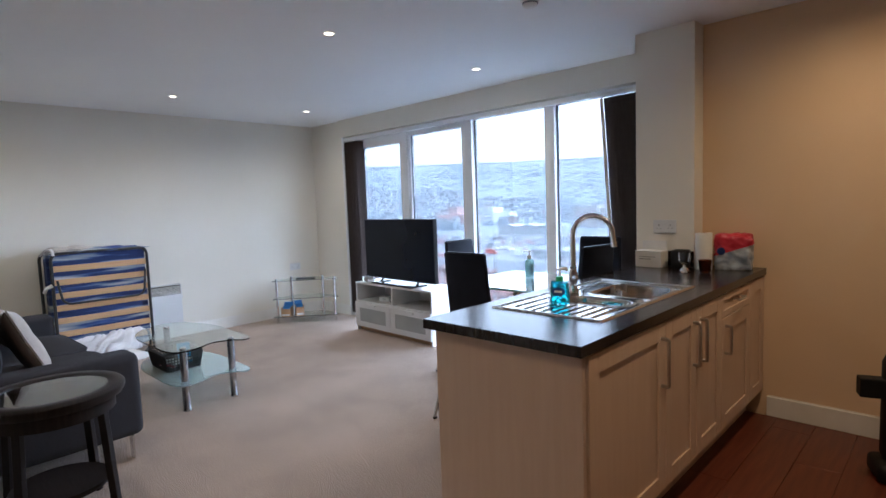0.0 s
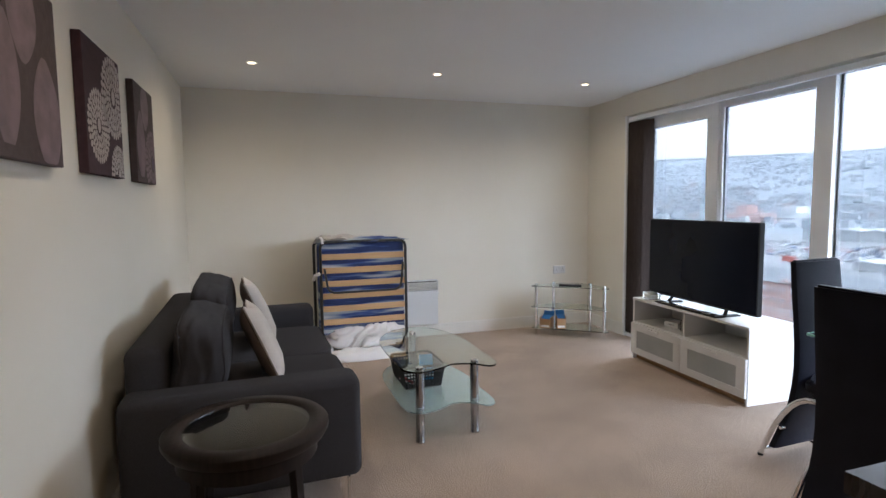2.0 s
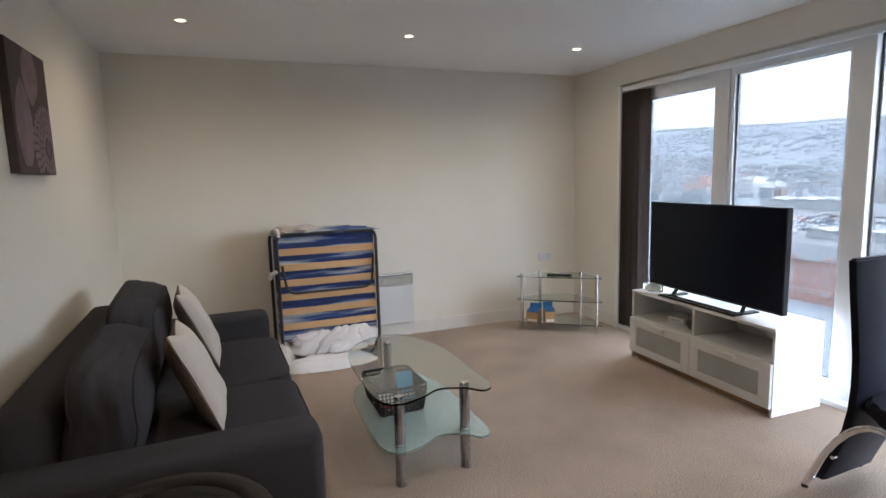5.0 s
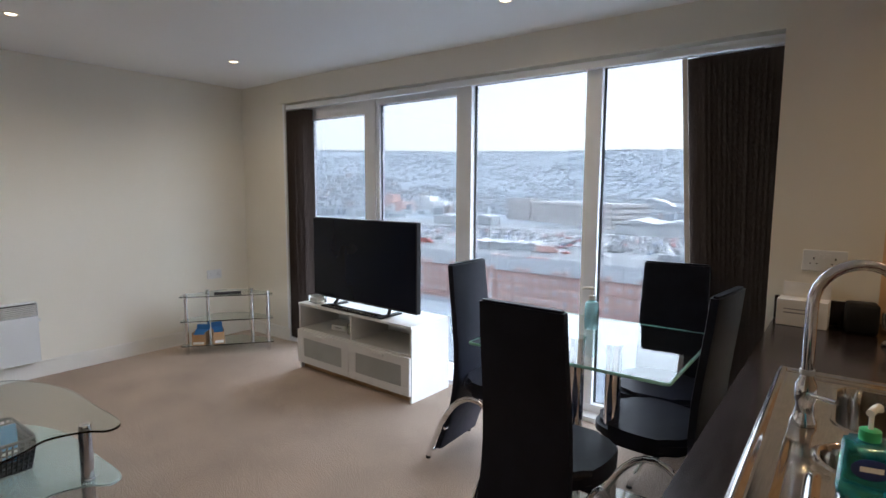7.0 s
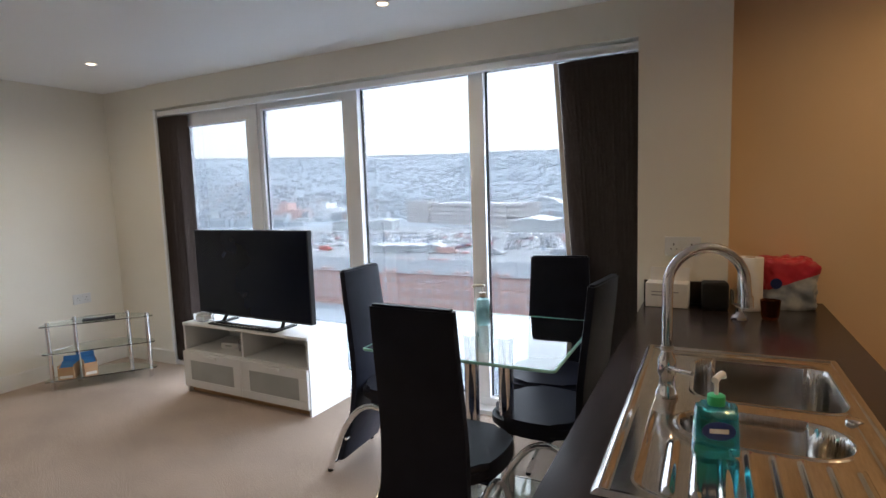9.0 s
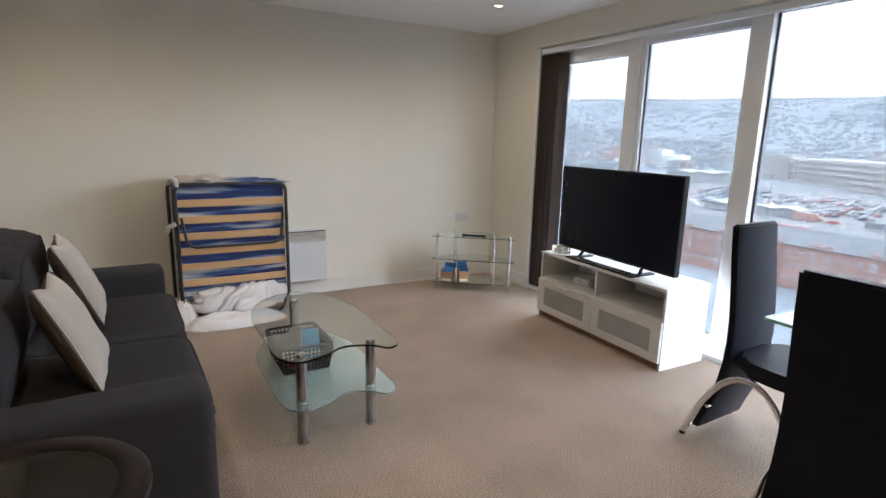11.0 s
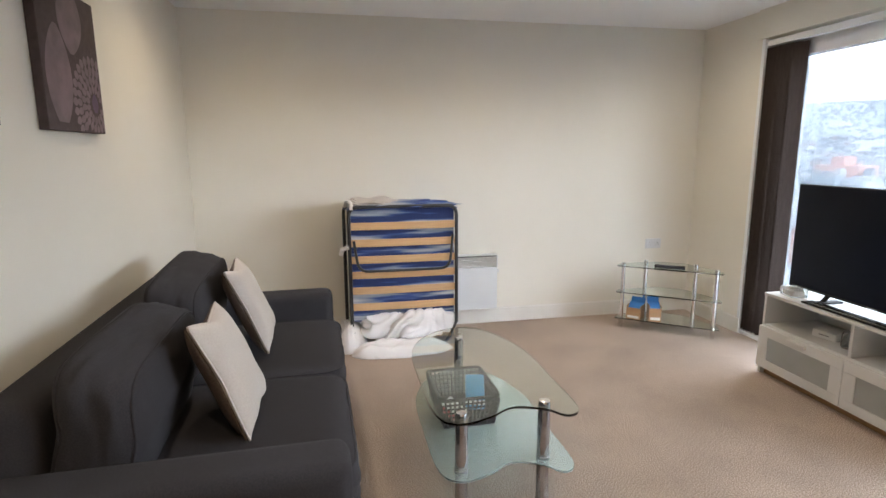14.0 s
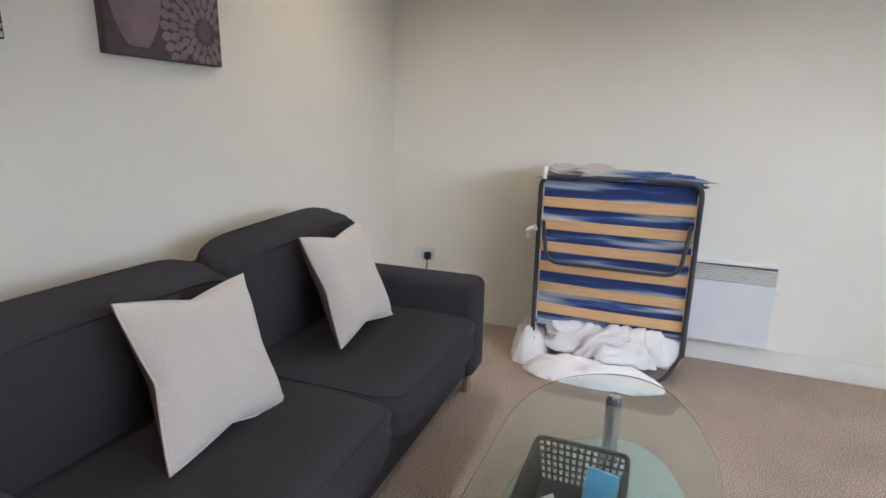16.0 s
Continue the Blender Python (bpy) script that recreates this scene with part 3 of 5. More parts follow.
def sink():
    s = thing("kitchen_sink", pose(0, 0, 0.901), "stainless steel inset sink with bowl, half bowl and drainer", "sink")
    X0, X1, Y0, Y1 = -1.862, -1.345, 2.025, 2.985
    bowls = [("bowl", -1.712, -1.388, 2.575, 2.905, 0.165, 0.055), ("half_bowl", -1.735, -1.420, 2.325, 2.495, 0.10, 0.082)]
    bm = bmesh.new()
    gx, gy = 120, 216
    xs = [X0 + (X1 - X0) * i / gx for i in range(gx + 1)]
    ys = [Y0 + (Y1 - Y0) * j / gy for j in range(gy + 1)]

    def inside(x, y, b):
        _, x0, x1, y0, y1, d, r = b
        qx, qy = abs(x - (x0 + x1) / 2) - (x1 - x0) / 2 + r, abs(y - (y0 + y1) / 2) - (y1 - y0) / 2 + r
        return math.hypot(max(qx, 0), max(qy, 0)) + min(max(qx, qy), 0) - r

    def height(x, y):
        # rolled outer rim, a shallow tray inside it, ridged drainer, two pressed bowls
        e = min(x - X0, X1 - x, y - Y0, Y1 - y)
        z = 0.007 * math.sin(math.pi * min(1.0, e / 0.024)) if e < 0.024 else 0.0
        tray = inside(x, y, ("", X0 + 0.062, X1 - 0.042, Y0 + 0.04, Y1 - 0.055, 0, 0.05))
        z -= 0.006 * min(1.0, max(0.0, -tray / 0.012))
        if 2.075 < y < 2.315 and -1.765 < x < -1.405:
            k = (x + 1.765) / 0.045
            f = min(1.0, (y - 2.075) / 0.03, (2.315 - y) / 0.03)
            z += f * 0.0055 * max(0.0, 1 - (abs((k % 1.0) - 0.5) * 5.0) ** 2)
        for b in bowls:
            d = inside(x, y, b)
            if d < 0.0:
                u = min(1.0, -d / 0.035)
                z -= b[5] * (1 - (1 - u) ** 3) + 0.006 * u
            elif d < 0.014:
                z += 0.0035 * math.sin(math.pi * (1 - d / 0.014)) if d > 0.002 else 0.0
        return z
    grid = [[bm.verts.new((x, y, height(x, y))) for y in ys] for x in xs]
    for i in range(gx):
        for j in range(gy):
            bm.faces.new((grid[i][j], grid[i + 1][j], grid[i + 1][j + 1], grid[i][j + 1]))
    part("basin", bm, M_STEEL, s, smooth=50)
    for _, x0, x1, y0, y1, d, r in bowls:
        part("waste", lathe(bmesh.new(), [(0.040, -d - 0.011), (0.038, -d - 0.007), (0.02, -d - 0.008), (0.018, -d - 0.011)], 20, ((x0 + x1) / 2, (y0 + y1) / 2, 0)), M_CHROME, s, "chrome waste")
    part("overflow_cap", lathe(bmesh.new(), [(0.001, 0.004), (0.012, 0.004), (0.017, 0.001), (0.018, -0.008)], 20, (-1.392, 2.537, 0)), M_CHROME, s, "round chrome overflow cap", smooth=40)
    return s


sink()


def tap():
    t = thing("kitchen_tap", pose(-1.775, 2.560, 0.8955, 0, 0, 22), "chrome swan-neck mixer tap behind the sink bowls", "tap")
    part("base", lathe(bmesh.new(), [(0.027, 0), (0.027, 0.008), (0.021, 0.02), (0.018, 0.05), (0.022, 0.06), (0.022, 0.095), (0.014, 0.11), (0.013, 0.125)], 20), M_CHROME, t, smooth=40)
    R = 0.093
    pts = [(0, 0, 0.12), (0, 0, 0.22)] + [(R - R * math.cos(a), 0, 0.283 + R * math.sin(a)) for a in (math.pi * k / 14 for k in range(15))] + [(2 * R + 0.004, 0, 0.25)]
    part("spout", bar(pts, 0.0125, 14), M_CHROME, t, smooth=40)
    part("aerator", bar([(2 * R + 0.004, 0, 0.252), (2 * R + 0.006, 0, 0.225)], 0.0145, 14), M_CHROME, t, smooth=40)
    part("lever", bar([(0, -0.018, 0.078), (0.01, -0.05, 0.082), (0.03, -0.085, 0.086)], 0.006, 10), M_CHROME, t, smooth=40)
    part("collar", bar([(0, 0, 0.118), (0, 0, 0.13)], 0.0155, 14), M_NICKEL, t, smooth=40)


tap()


# ---- television ----
def tv_unit():
    w, d, h = 1.217, 0.40, 0.53
    u = thing("tv_unit", pose(-3.978, 3.74, 0, 0, 0, 178.4), "white tv bench with open shelf and frosted drawers", "tv unit")
    # local x runs along the front, local -y is the depth
    part("top", solid(0, w, -d, 0.006, h - 0.018, h, r=0.002), M_WHITE, u)
    part("side_panel", solid(0, 0.018, -d, 0, 0.0, h - 0.018, r=0.001), M_WHITE, u)
    part("side_panel", solid(w - 0.018, w, -d, 0, 0.0, h - 0.018, r=0.001), M_WHITE, u)
    part("divider", solid(w / 2 - 0.009, w / 2 + 0.009, -d + 0.01, -0.006, 0.33, h - 0.019), M_WHITE, u)
    part("shelf", solid(0.019, w - 0.019, -d + 0.01, -0.004, 0.312, 0.329), M_WHITE, u)
    part("back_panel", solid(0.019, w - 0.019, -d, -d + 0.008, 0.05, h - 0.019), M_WHITE, u)
    part("base_panel", solid(0.019, w - 0.019, -d + 0.01, -0.03, 0.05, 0.066), M_WHITE, u)
    part("plinth", solid(0.019, w - 0.019, -0.045, -0.03, 0.0, 0.049), M_CARD, u, "shadowed brown plinth edge")
    for a in (0.004, w / 2 + 0.002):
        b = a + w / 2 - 0.006
        z0, z1 = 0.052, 0.318
        dr = part("drawer_front", solid(a, b, 0.001, 0.016, z0, z1, r=0.002), M_WHITE, u)
        for n, q in (("rail", (a, b, z0, z0 + 0.055)), ("rail", (a, b, z1 - 0.062, z1)), ("stile", (a, a + 0.075, z0 + 0.055, z1 - 0.062)), ("stile", (b - 0.075, b, z0 + 0.055, z1 - 0.062))):
            part(n, solid(q[0], q[1], 0.0165, 0.022, q[2], q[3], r=0.0015), M_WHITE, dr)
        part("frosted_panel", solid(a + 0.076, b - 0.076, 0.0165, 0.0185, z0 + 0.056, z1 - 0.063), M_DRAWERGLASS, dr, "frosted grey glass panel")
        c = (a + b) / 2
        part("handle", solid(c - 0.065, c + 0.065, 0.0225, 0.04, z1 - 0.035, z1 - 0.012, r=0.004), M_WHITE, dr, "white bar handle")


tv_unit()


def television():
    t = thing("television", pose(-4.600, 3.897, 0.53, 0, 0, -2.8), "large flat black television, switched off, on the bench", "television")
    w, z0, z1 = 1.138, 0.046, 0.680
    part("housing", solid(-w / 2, w / 2, -0.012, 0.032, z0, z1, r=0.006), M_BLACK, t)
    part("rear_box", solid(-0.36, 0.36, 0.033, 0.062, z0 + 0.06, z1 - 0.22, r=0.01), M_BLACK, t)
    part("screen", solid(-w / 2 + 0.008, w / 2 - 0.008, -0.0145, -0.0125, z0 + 0.016, z1 - 0.008), M_TVBLACK, t, "dark glossy screen")
    part("mark", solid(-0.03, 0.03, -0.0142, -0.0125, z0 + 0.004, z0 + 0.010), M_GREYINK, t, "small grey maker's mark")
    for s in (-1, 1):
        bm = bmesh.new()
        box(bm, s * 0.30 - 0.025, s * 0.30 + 0.025, -0.044, 0.10, 0.0, 0.010, r=0.003)
        tube(bm, [(s * 0.30, -0.02, 0.008), (s * 0.29, 0.01, 0.05)], 0.013, 8)
        part("foot", bm, M_BLACK, t)
    part("stand_base", solid(-0.335, 0.335, -0.128, -0.045, 0.0005, 0.012, r=0.004), M_BLACK, t, "long black stand foot")
    part("stand_bar", solid(-0.27, 0.27, -0.118, -0.066, 0.0125, 0.017, r=0.002), M_CHROME, t, "bright metal stand bar")


television()


# ---- sofa ----
def sofa():
    # local x along the sofa, y towards the room, from the wall side
    s = thing("sofa", pose(-5.63, 0.118, 0, 0, 0, 2.0), "charcoal grey fabric two-seat sofa with chrome feet", "sofa")
    L, D, aw = 2.005, 0.967, 0.19
    part("base", solid(aw, L - aw, 0.06, D - 0.03, 0.15, 0.30, r=0.02), M_SOFA, s, smooth=40)
    for x in (0, L - aw):
        part("arm", solid(x, x + aw, 0.0, D, 0.135, 0.60, r=0.045, seg=4), M_SOFA, s, smooth=50)
    bm = solid(aw + 0.001, L - aw - 0.001, 0.0, 0.17, 0.15, 0.765, r=0.05, seg=4)
    part("backrest", bm, M_SOFA, s, smooth=50)
    half = (L - 2 * aw) / 2
    for i in (0, 1):
        m = pose(aw + half * (i + 0.5), 0.60, 0.375)
        bm = plump(half / 2 - 0.001, 0.40, 0.085, 9.0, 18, 0.025, i * 3.0)
        bmesh.ops.transform(bm, matrix=m, verts=bm.verts)
        c = part("seat_cushion", bm, M_SOFA, s, smooth=180)
        part("piping", seam(half / 2 - 0.003, 0.40, 0.085, 9.0, 0.82, lambda q: m @ q), M_SOFA, c, smooth=180)
        sx, sy, sz = half / 2 + 0.008, 0.275, 0.115
        m = pose(aw + half * (i + 0.5), 0.285, 0.56 + 0.045 * (i == 0), 76, 0, 0) @ pose(0, 0, 0, 0, 0, -3 * (i == 0))

        def bend(q):
            # the upper edge sags forward, the face bellies out
            lift = 0.045 * max(0.0, q.y - 0.10) / 0.15
            belly = 0.035 * (1 - (q.x / sx) ** 2) * (1 - (q.y / sy) ** 2) * (1 if q.z > 0 else 0)
            return m @ Vector((q.x, q.y, q.z + lift + belly))
        bm = plump(sx, sy, sz, 6.5, 24, 0.022, i * 7.0 + 2)
        for v in bm.verts:
            v.co = bend(v.co)
        c = part("back_cushion", bm, M_SOFA, s, smooth=180)
        for level in (0.80, -0.80):
            part("piping", seam(sx, sy, sz, 6.5, abs(level), lambda q: bend(Vector((q.x, q.y, math.copysign(q.z, level))))), M_SOFA, c, smooth=180)
    for x in (0.05, L - 0.05):
        for y in (0.08, D - 0.06):
            bm = bmesh.new()
            box(bm, x - 0.03, x + 0.03, y - 0.004, y + 0.004, 0.0, 0.136)
            box(bm, x - 0.004, x + 0.004, y - 0.035, y + 0.004, 0.0, 0.136)
            part("foot", bm, M_CHROME, s, "chrome corner foot")


sofa()


def scatter(m, seed, label):
    c = thing("scatter_cushion", m, label, "cushion", "cream cushions on the sofa")
    bm = pad(0.214, 0.214, 0.056, 0.93, 18, 0.19, 0.008, seed)
    part("front", bm, M_LINEN, c, smooth=180)
    bm = pad(0.212, 0.212, 0.052, 0.93, 18, 0.19, 0.0, seed)
    bmesh.ops.delete(bm, geom=[v for v in bm.verts if v.co.z > 0.02], context="VERTS")
    bmesh.ops.translate(bm, verts=bm.verts, vec=(0, 0, -0.012))
    part("back", bm, M_LINENBACK, c, "brown reverse side", smooth=70)
    k = 0.213
    pts = []
    for (ax, ay), (bx, by) in (((-1, -1), (1, -1)), ((1, -1), (1, 1)), ((1, 1), (-1, 1)), ((-1, 1), (-1, -1))):
        for j in range(10):
            t = j / 10
            x, y = ax + (bx - ax) * t, ay + (by - ay) * t
            g = 1 - 0.19 * (1 - abs(x * y))
            pts.append((x * k * g * 1.01, y * k * g * 1.01, 0))
    part("piping", bar(pts, 0.004, 6, True), M_LINEN, c)


scatter(pose(-4.33, 0.735, 0.647, -67, 0, 3) @ pose(0, 0, 0, 0, 0, -5), 1, "square cream linen cushion leaning on the sofa back")
scatter(pose(-5.08, 0.70, 0.676, -67, 0, 4) @ pose(0, 0, 0, 0, 0, -2), 5, "square cream linen cushion propped at the sofa arm")


# ---- coffee table ----
def coffee_table():
    c = thing("coffee_table", pose(0, 0, 0), "curved two-tier glass coffee table on chrome legs", "coffee table")
    top = smooth_loop([(-4.17, 2.03), (-4.42, 2.035), (-4.80, 2.03), (-5.12, 1.92), (-5.20, 1.76), (-5.10, 1.58), (-4.88, 1.475), (-4.55, 1.462), (-4.22, 1.475), (-4.13, 1.55), (-4.165, 1.68), (-4.22, 1.78), (-4.18, 1.90), (-4.115, 1.965)])
    part("tabletop", slab(top, 0.422, 0.432, 0.002), M_TABLEGLASS, c, "clear glass top with wavy edge")
    cx, cy = -4.62, 1.76
    low = [((x - cx) * 0.96 + cx + 0.02, (y - cy) * 0.96 + cy) for x, y in top]
    part("lower_shelf", slab(low, 0.190, 0.198, 0.002), M_FROST, c, "frosted glass lower shelf")
    for x, y in ((-4.20, 1.57), (-4.23, 1.915), (-5.02, 1.745)):
        bm = bmesh.new()
        lathe(bm, [(0.028, 0), (0.028, 0.008), (0.025, 0.012), (0.025, 0.186), (0.028, 0.188), (0.028, 0.1895)], 20, (x, y, 0))
        part("leg", bm, M_SATIN, c, smooth=40)
        bm = bmesh.new()
        lathe(bm, [(0.028, 0.1985), (0.028, 0.205), (0.025, 0.208), (0.025, 0.415), (0.022, 0.4215)], 20, (x, y, 0))
        part("leg", bm, M_SATIN, c, smooth=40)
        bm = bmesh.new()
        lathe(bm, [(0.023, 0.4325), (0.021, 0.440), (0.012, 0.443), (0.004, 0.4435)], 20, (x, y, 0))
        part("cap", bm, M_CHROME, c, smooth=40)


coffee_table()


# ---- dining set ----
def dining_chair(m, label):
    # local y points forward from the rear feet
    c = thing("dining_chair", m, label, "chair", "dining chairs round the glass table")
    prof = [(0.035, 0.06), (0.06, 0.13), (0.095, 0.22), (0.125, 0.32), (0.14, 0.42), (0.145, 0.52), (0.14, 0.64), (0.125, 0.78), (0.108, 0.92), (0.095, 1.055)]
    bm = bmesh.new()
    rings = []
    for i, (y, z) in enumerate(prof):
        w = 0.185 - 0.025 * (z / 1.055)
        t = 0.018
        rings.append([bm.verts.new(v) for v in ((-w, y - t, z), (-w + 0.02, y - t - 0.004, z), (w - 0.02, y - t - 0.004, z), (w, y - t, z), (w, y + t * 0.6, z), (w - 0.02, y + t, z), (-w + 0.02, y + t, z), (-w, y + t * 0.6, z))])
    for a, b in zip(rings, rings[1:]):
        for k in range(8):
            bm.faces.new((a[k], a[(k + 1) % 8], b[(k + 1) % 8], b[k]))
    bm.faces.new(rings[0][::-1]), bm.faces.new(rings[-1])
    bmesh.ops.bevel(bm, geom=list({e for v in rings[-1] for e in v.link_edges if all(q in rings[-1] for q in e.verts)}), offset=0.008, segments=2, affect="EDGES")
    part("backrest", bm, M_LEATHER, c, smooth=50)
    loop = [(p.x, p.y) for p in rounded_path([(-0.175, 0.155, 0), (0.175, 0.155, 0), (0.225, 0.36, 0), (0.19, 0.555, 0), (-0.19, 0.555, 0), (-0.225, 0.36, 0)], 0.10, 6, True)]
    bm = slab(loop, 0.405, 0.475)
    bmesh.ops.bevel(bm, geom=[e for e in bm.edges if abs(e.verts[0].co.z - e.verts[1].co.z) < 1e-5], offset=0.02, segments=3, affect="EDGES")
    part("seat", bm, M_LEATHER, c, smooth=50)
    for s in (-1, 1):
        x = 0.20 * s
        pts = []
        for k in range(15):
            t = k / 14
            pts.append((x, -0.015 + 0.55 * t, 0.012 + 0.375 * (1 - abs(2 * t - 1) ** 2.1)))
        part("leg_arch", bar(pts, 0.014, 10, flat=0.7), M_CHROME, c, "arched chrome leg", smooth=40)
        part("foot_pad", bar([(x, -0.015, 0.0), (x, -0.015, 0.012)], 0.014, 10), M_BLACK, c)
        part("foot_pad", bar([(x, 0.535, 0.0), (x, 0.535, 0.012)], 0.014, 10), M_BLACK, c)
    part("rear_bar", bar([(-0.20, 0.012, 0.05), (0.20, 0.012, 0.05)], 0.008, 10), M_CHROME, c, "chrome cross bar", smooth=40)
    part("seat_bar", bar([(-0.20, 0.27, 0.386), (0.20, 0.27, 0.386)], 0.012, 10), M_CHROME, c, "chrome cross bar", smooth=40)
    part("rear_bar", bar([(-0.20, 0.09, 0.19), (0.20, 0.09, 0.19)], 0.008, 10), M_CHROME, c, "chrome cross bar", smooth=40)
    return c


dining_chair(pose(-3.43, 3.445, 0, 0, 0, -88), "black faux leather chair beside the tv bench, tucked in")
dining_chair(pose(-2.573, 2.559, 0, 0, 0, -2), "black faux leather chair on the room side of the table")
dining_chair(pose(-2.44, 4.185, 0, 0, 0, 184), "black faux leather chair with its back to the window")
dining_chair(pose(-1.975, 3.345, 0, 0, 0, 83), "black faux leather chair with its back to the peninsula")


def dining_table():
    t = thing("dining_table", pose(0, 0, 0), "square clear glass dining table on chrome columns", "dining table")
    part("tabletop", slab(rect_loop(-2.94, -2.15, 2.885, 3.635, 0.02, 4), 0.798, 0.810, 0.002), M_TABLEGLASS, t, "clear glass top with green edge")
    rim = bmesh.new()
    tube(rim, [(x, y, 0.804) for x, y in rect_loop(-2.94, -2.15, 2.885, 3.635, 0.02, 4)], 0.0056, 6, True)
    part("ground_edge", rim, M_EDGE, t, "pale green ground glass edge", smooth=60)
    part("base_plate", slab(rect_loop(-2.76, -2.30, 3.00, 3.50, 0.03, 4), 0.03, 0.042, 0.002), M_TABLEGLASS, t, "clear glass base plate")
    for x in (-2.62, -2.46):
        bm = bmesh.new()
        lathe(bm, [(0.045, 0.0425), (0.045, 0.05), (0.032, 0.055), (0.032, 0.78), (0.038, 0.785), (0.038, 0.7975)], 20, (x, 3.25, 0))
        part("column", bm, M_CHROME, t, smooth=40)
    for x in (-2.72, -2.34):
        for y in (3.04, 3.46):
            part("foot", lathe(bmesh.new(), [(0.02, 0), (0.022, 0.012), (0.014, 0.0295)], 16, (x, y, 0)), M_CHROME, t, smooth=40)


dining_table()


# ---- folded bed ----
def folding_bed():
    b = thing("folding_bed", pose(-6.13, 1.595, 0, 0, 0, 0), "folded guest bed, black tube frame, wooden slats, striped mattress", "folding bed")
    # local x towards the room, y along the wall
    hw = 0.385
    part("frame", bar(rounded_path([(0.0, -hw, 0.13), (0.0, -hw, 1.035), (0.0, hw, 1.035), (0.0, hw, 0.16)], 0.07), 0.013, 10), M_TUBE, b, smooth=40)
    part("rear_frame", bar(rounded_path([(-0.33, -hw - 0.03, 0.13), (-0.33, -hw - 0.03, 1.03), (-0.33, hw - 0.03, 1.03), (-0.33, hw - 0.03, 0.13)], 0.07), 0.013, 10), M_TUBE, b, smooth=40)
    part("leg_loop", bar(rounded_path([(0.02, -hw + 0.03, 0.80), (0.045, -hw + 0.06, 0.585), (0.045, hw - 0.06, 0.585), (0.02, hw - 0.03, 0.83)], 0.07), 0.010, 10), M_TUBE, b, smooth=40)
    part("floor_loop", bar(rounded_path([(0.0, -hw, 0.16), (0.05, -hw + 0.05, 0.012), (0.05, hw - 0.08, 0.012), (0.0, hw, 0.17)], 0.07), 0.011, 10), M_TUBE, b, smooth=40)
    for s in (-1, 1):
        part("hinge", bar([(0.0, s * hw, 0.2), (-0.33, s * hw, 0.2)], 0.010, 8), M_TUBE, b, smooth=40)
    for z in (0.90, 0.78, 0.66, 0.55, 0.435, 0.315):
        bm = bmesh.new()
        for k in range(12):
            y0, y1 = -hw + 0.013 + (2 * hw - 0.026) * k / 12, -hw + 0.013 + (2 * hw - 0.026) * (k + 1) / 12
            f = lambda y: 0.012 * (1 - (y / hw) ** 2)
            vs = [bm.verts.new(c) for c in ((f(y0), y0, z - 0.026), (f(y1), y1, z - 0.026), (f(y1), y1, z + 0.026), (f(y0), y0, z + 0.026), (f(y0) - 0.009, y0, z - 0.026), (f(y1) - 0.009, y1, z - 0.026), (f(y1) - 0.009, y1, z + 0.026), (f(y0) - 0.009, y0, z + 0.026))]
            for q in ((0, 1, 2, 3), (7, 6, 5, 4), (0, 4, 5, 1), (3, 2, 6, 7)):
                bm.faces.new([vs[j] for j in q])
        part("slat", bm, M_SLAT, b)
    for x, y in ((-0.075, 0.0), (-0.245, -0.022)):
        bm = pad(0.42, hw - 0.015, 0.068, 0.22, 12, 0.0, 0.012, x * 50)
        bmesh.ops.transform(bm, matrix=pose(x, y, 0.62, 0, 90, 0), verts=bm.verts)
        part("mattress", bm, M_MATTRESS, b, "blue and white streaked mattress", smooth=60)
    bm = plump(0.17, hw - 0.02, 0.03, 3.0, 20, 0.35, 4.0)
    bmesh.ops.translate(bm, verts=bm.verts, vec=(-0.17, 0, 1.03))
    part("mattress_fold", bm, M_MATTRESS, b, smooth=180)
    bm = plump(0.15, 0.17, 0.030, 3.0, 22, 0.2, 9.0)
    for v in bm.verts:
        v.co.z += 0.008 * math.sin(30 * v.co.y + 9 * v.co.x)
    bmesh.ops.translate(bm, verts=bm.verts, vec=(-0.17, -0.20, 1.055))
    part("cover_flap", bm, M_LINEN, b, "creased cream cover over the top", smooth=180)
    part("strap", bar(rounded_path([(0.016, -hw + 0.02, 1.02), (-0.02, -hw + 0.02, 1.075), (-0.15, -hw - 0.01, 1.07), (-0.34, -hw - 0.02, 1.0)], 0.05), 0.012, 8, flat=0.4), M_SHEET, b, "white tie strap")
    part("strap", bar([(0.02, -hw - 0.01, 0.76), (0.0, -hw - 0.05, 0.74), (-0.03, -hw - 0.06, 0.70)], 0.016, 8), M_SHEET, b)


folding_bed()


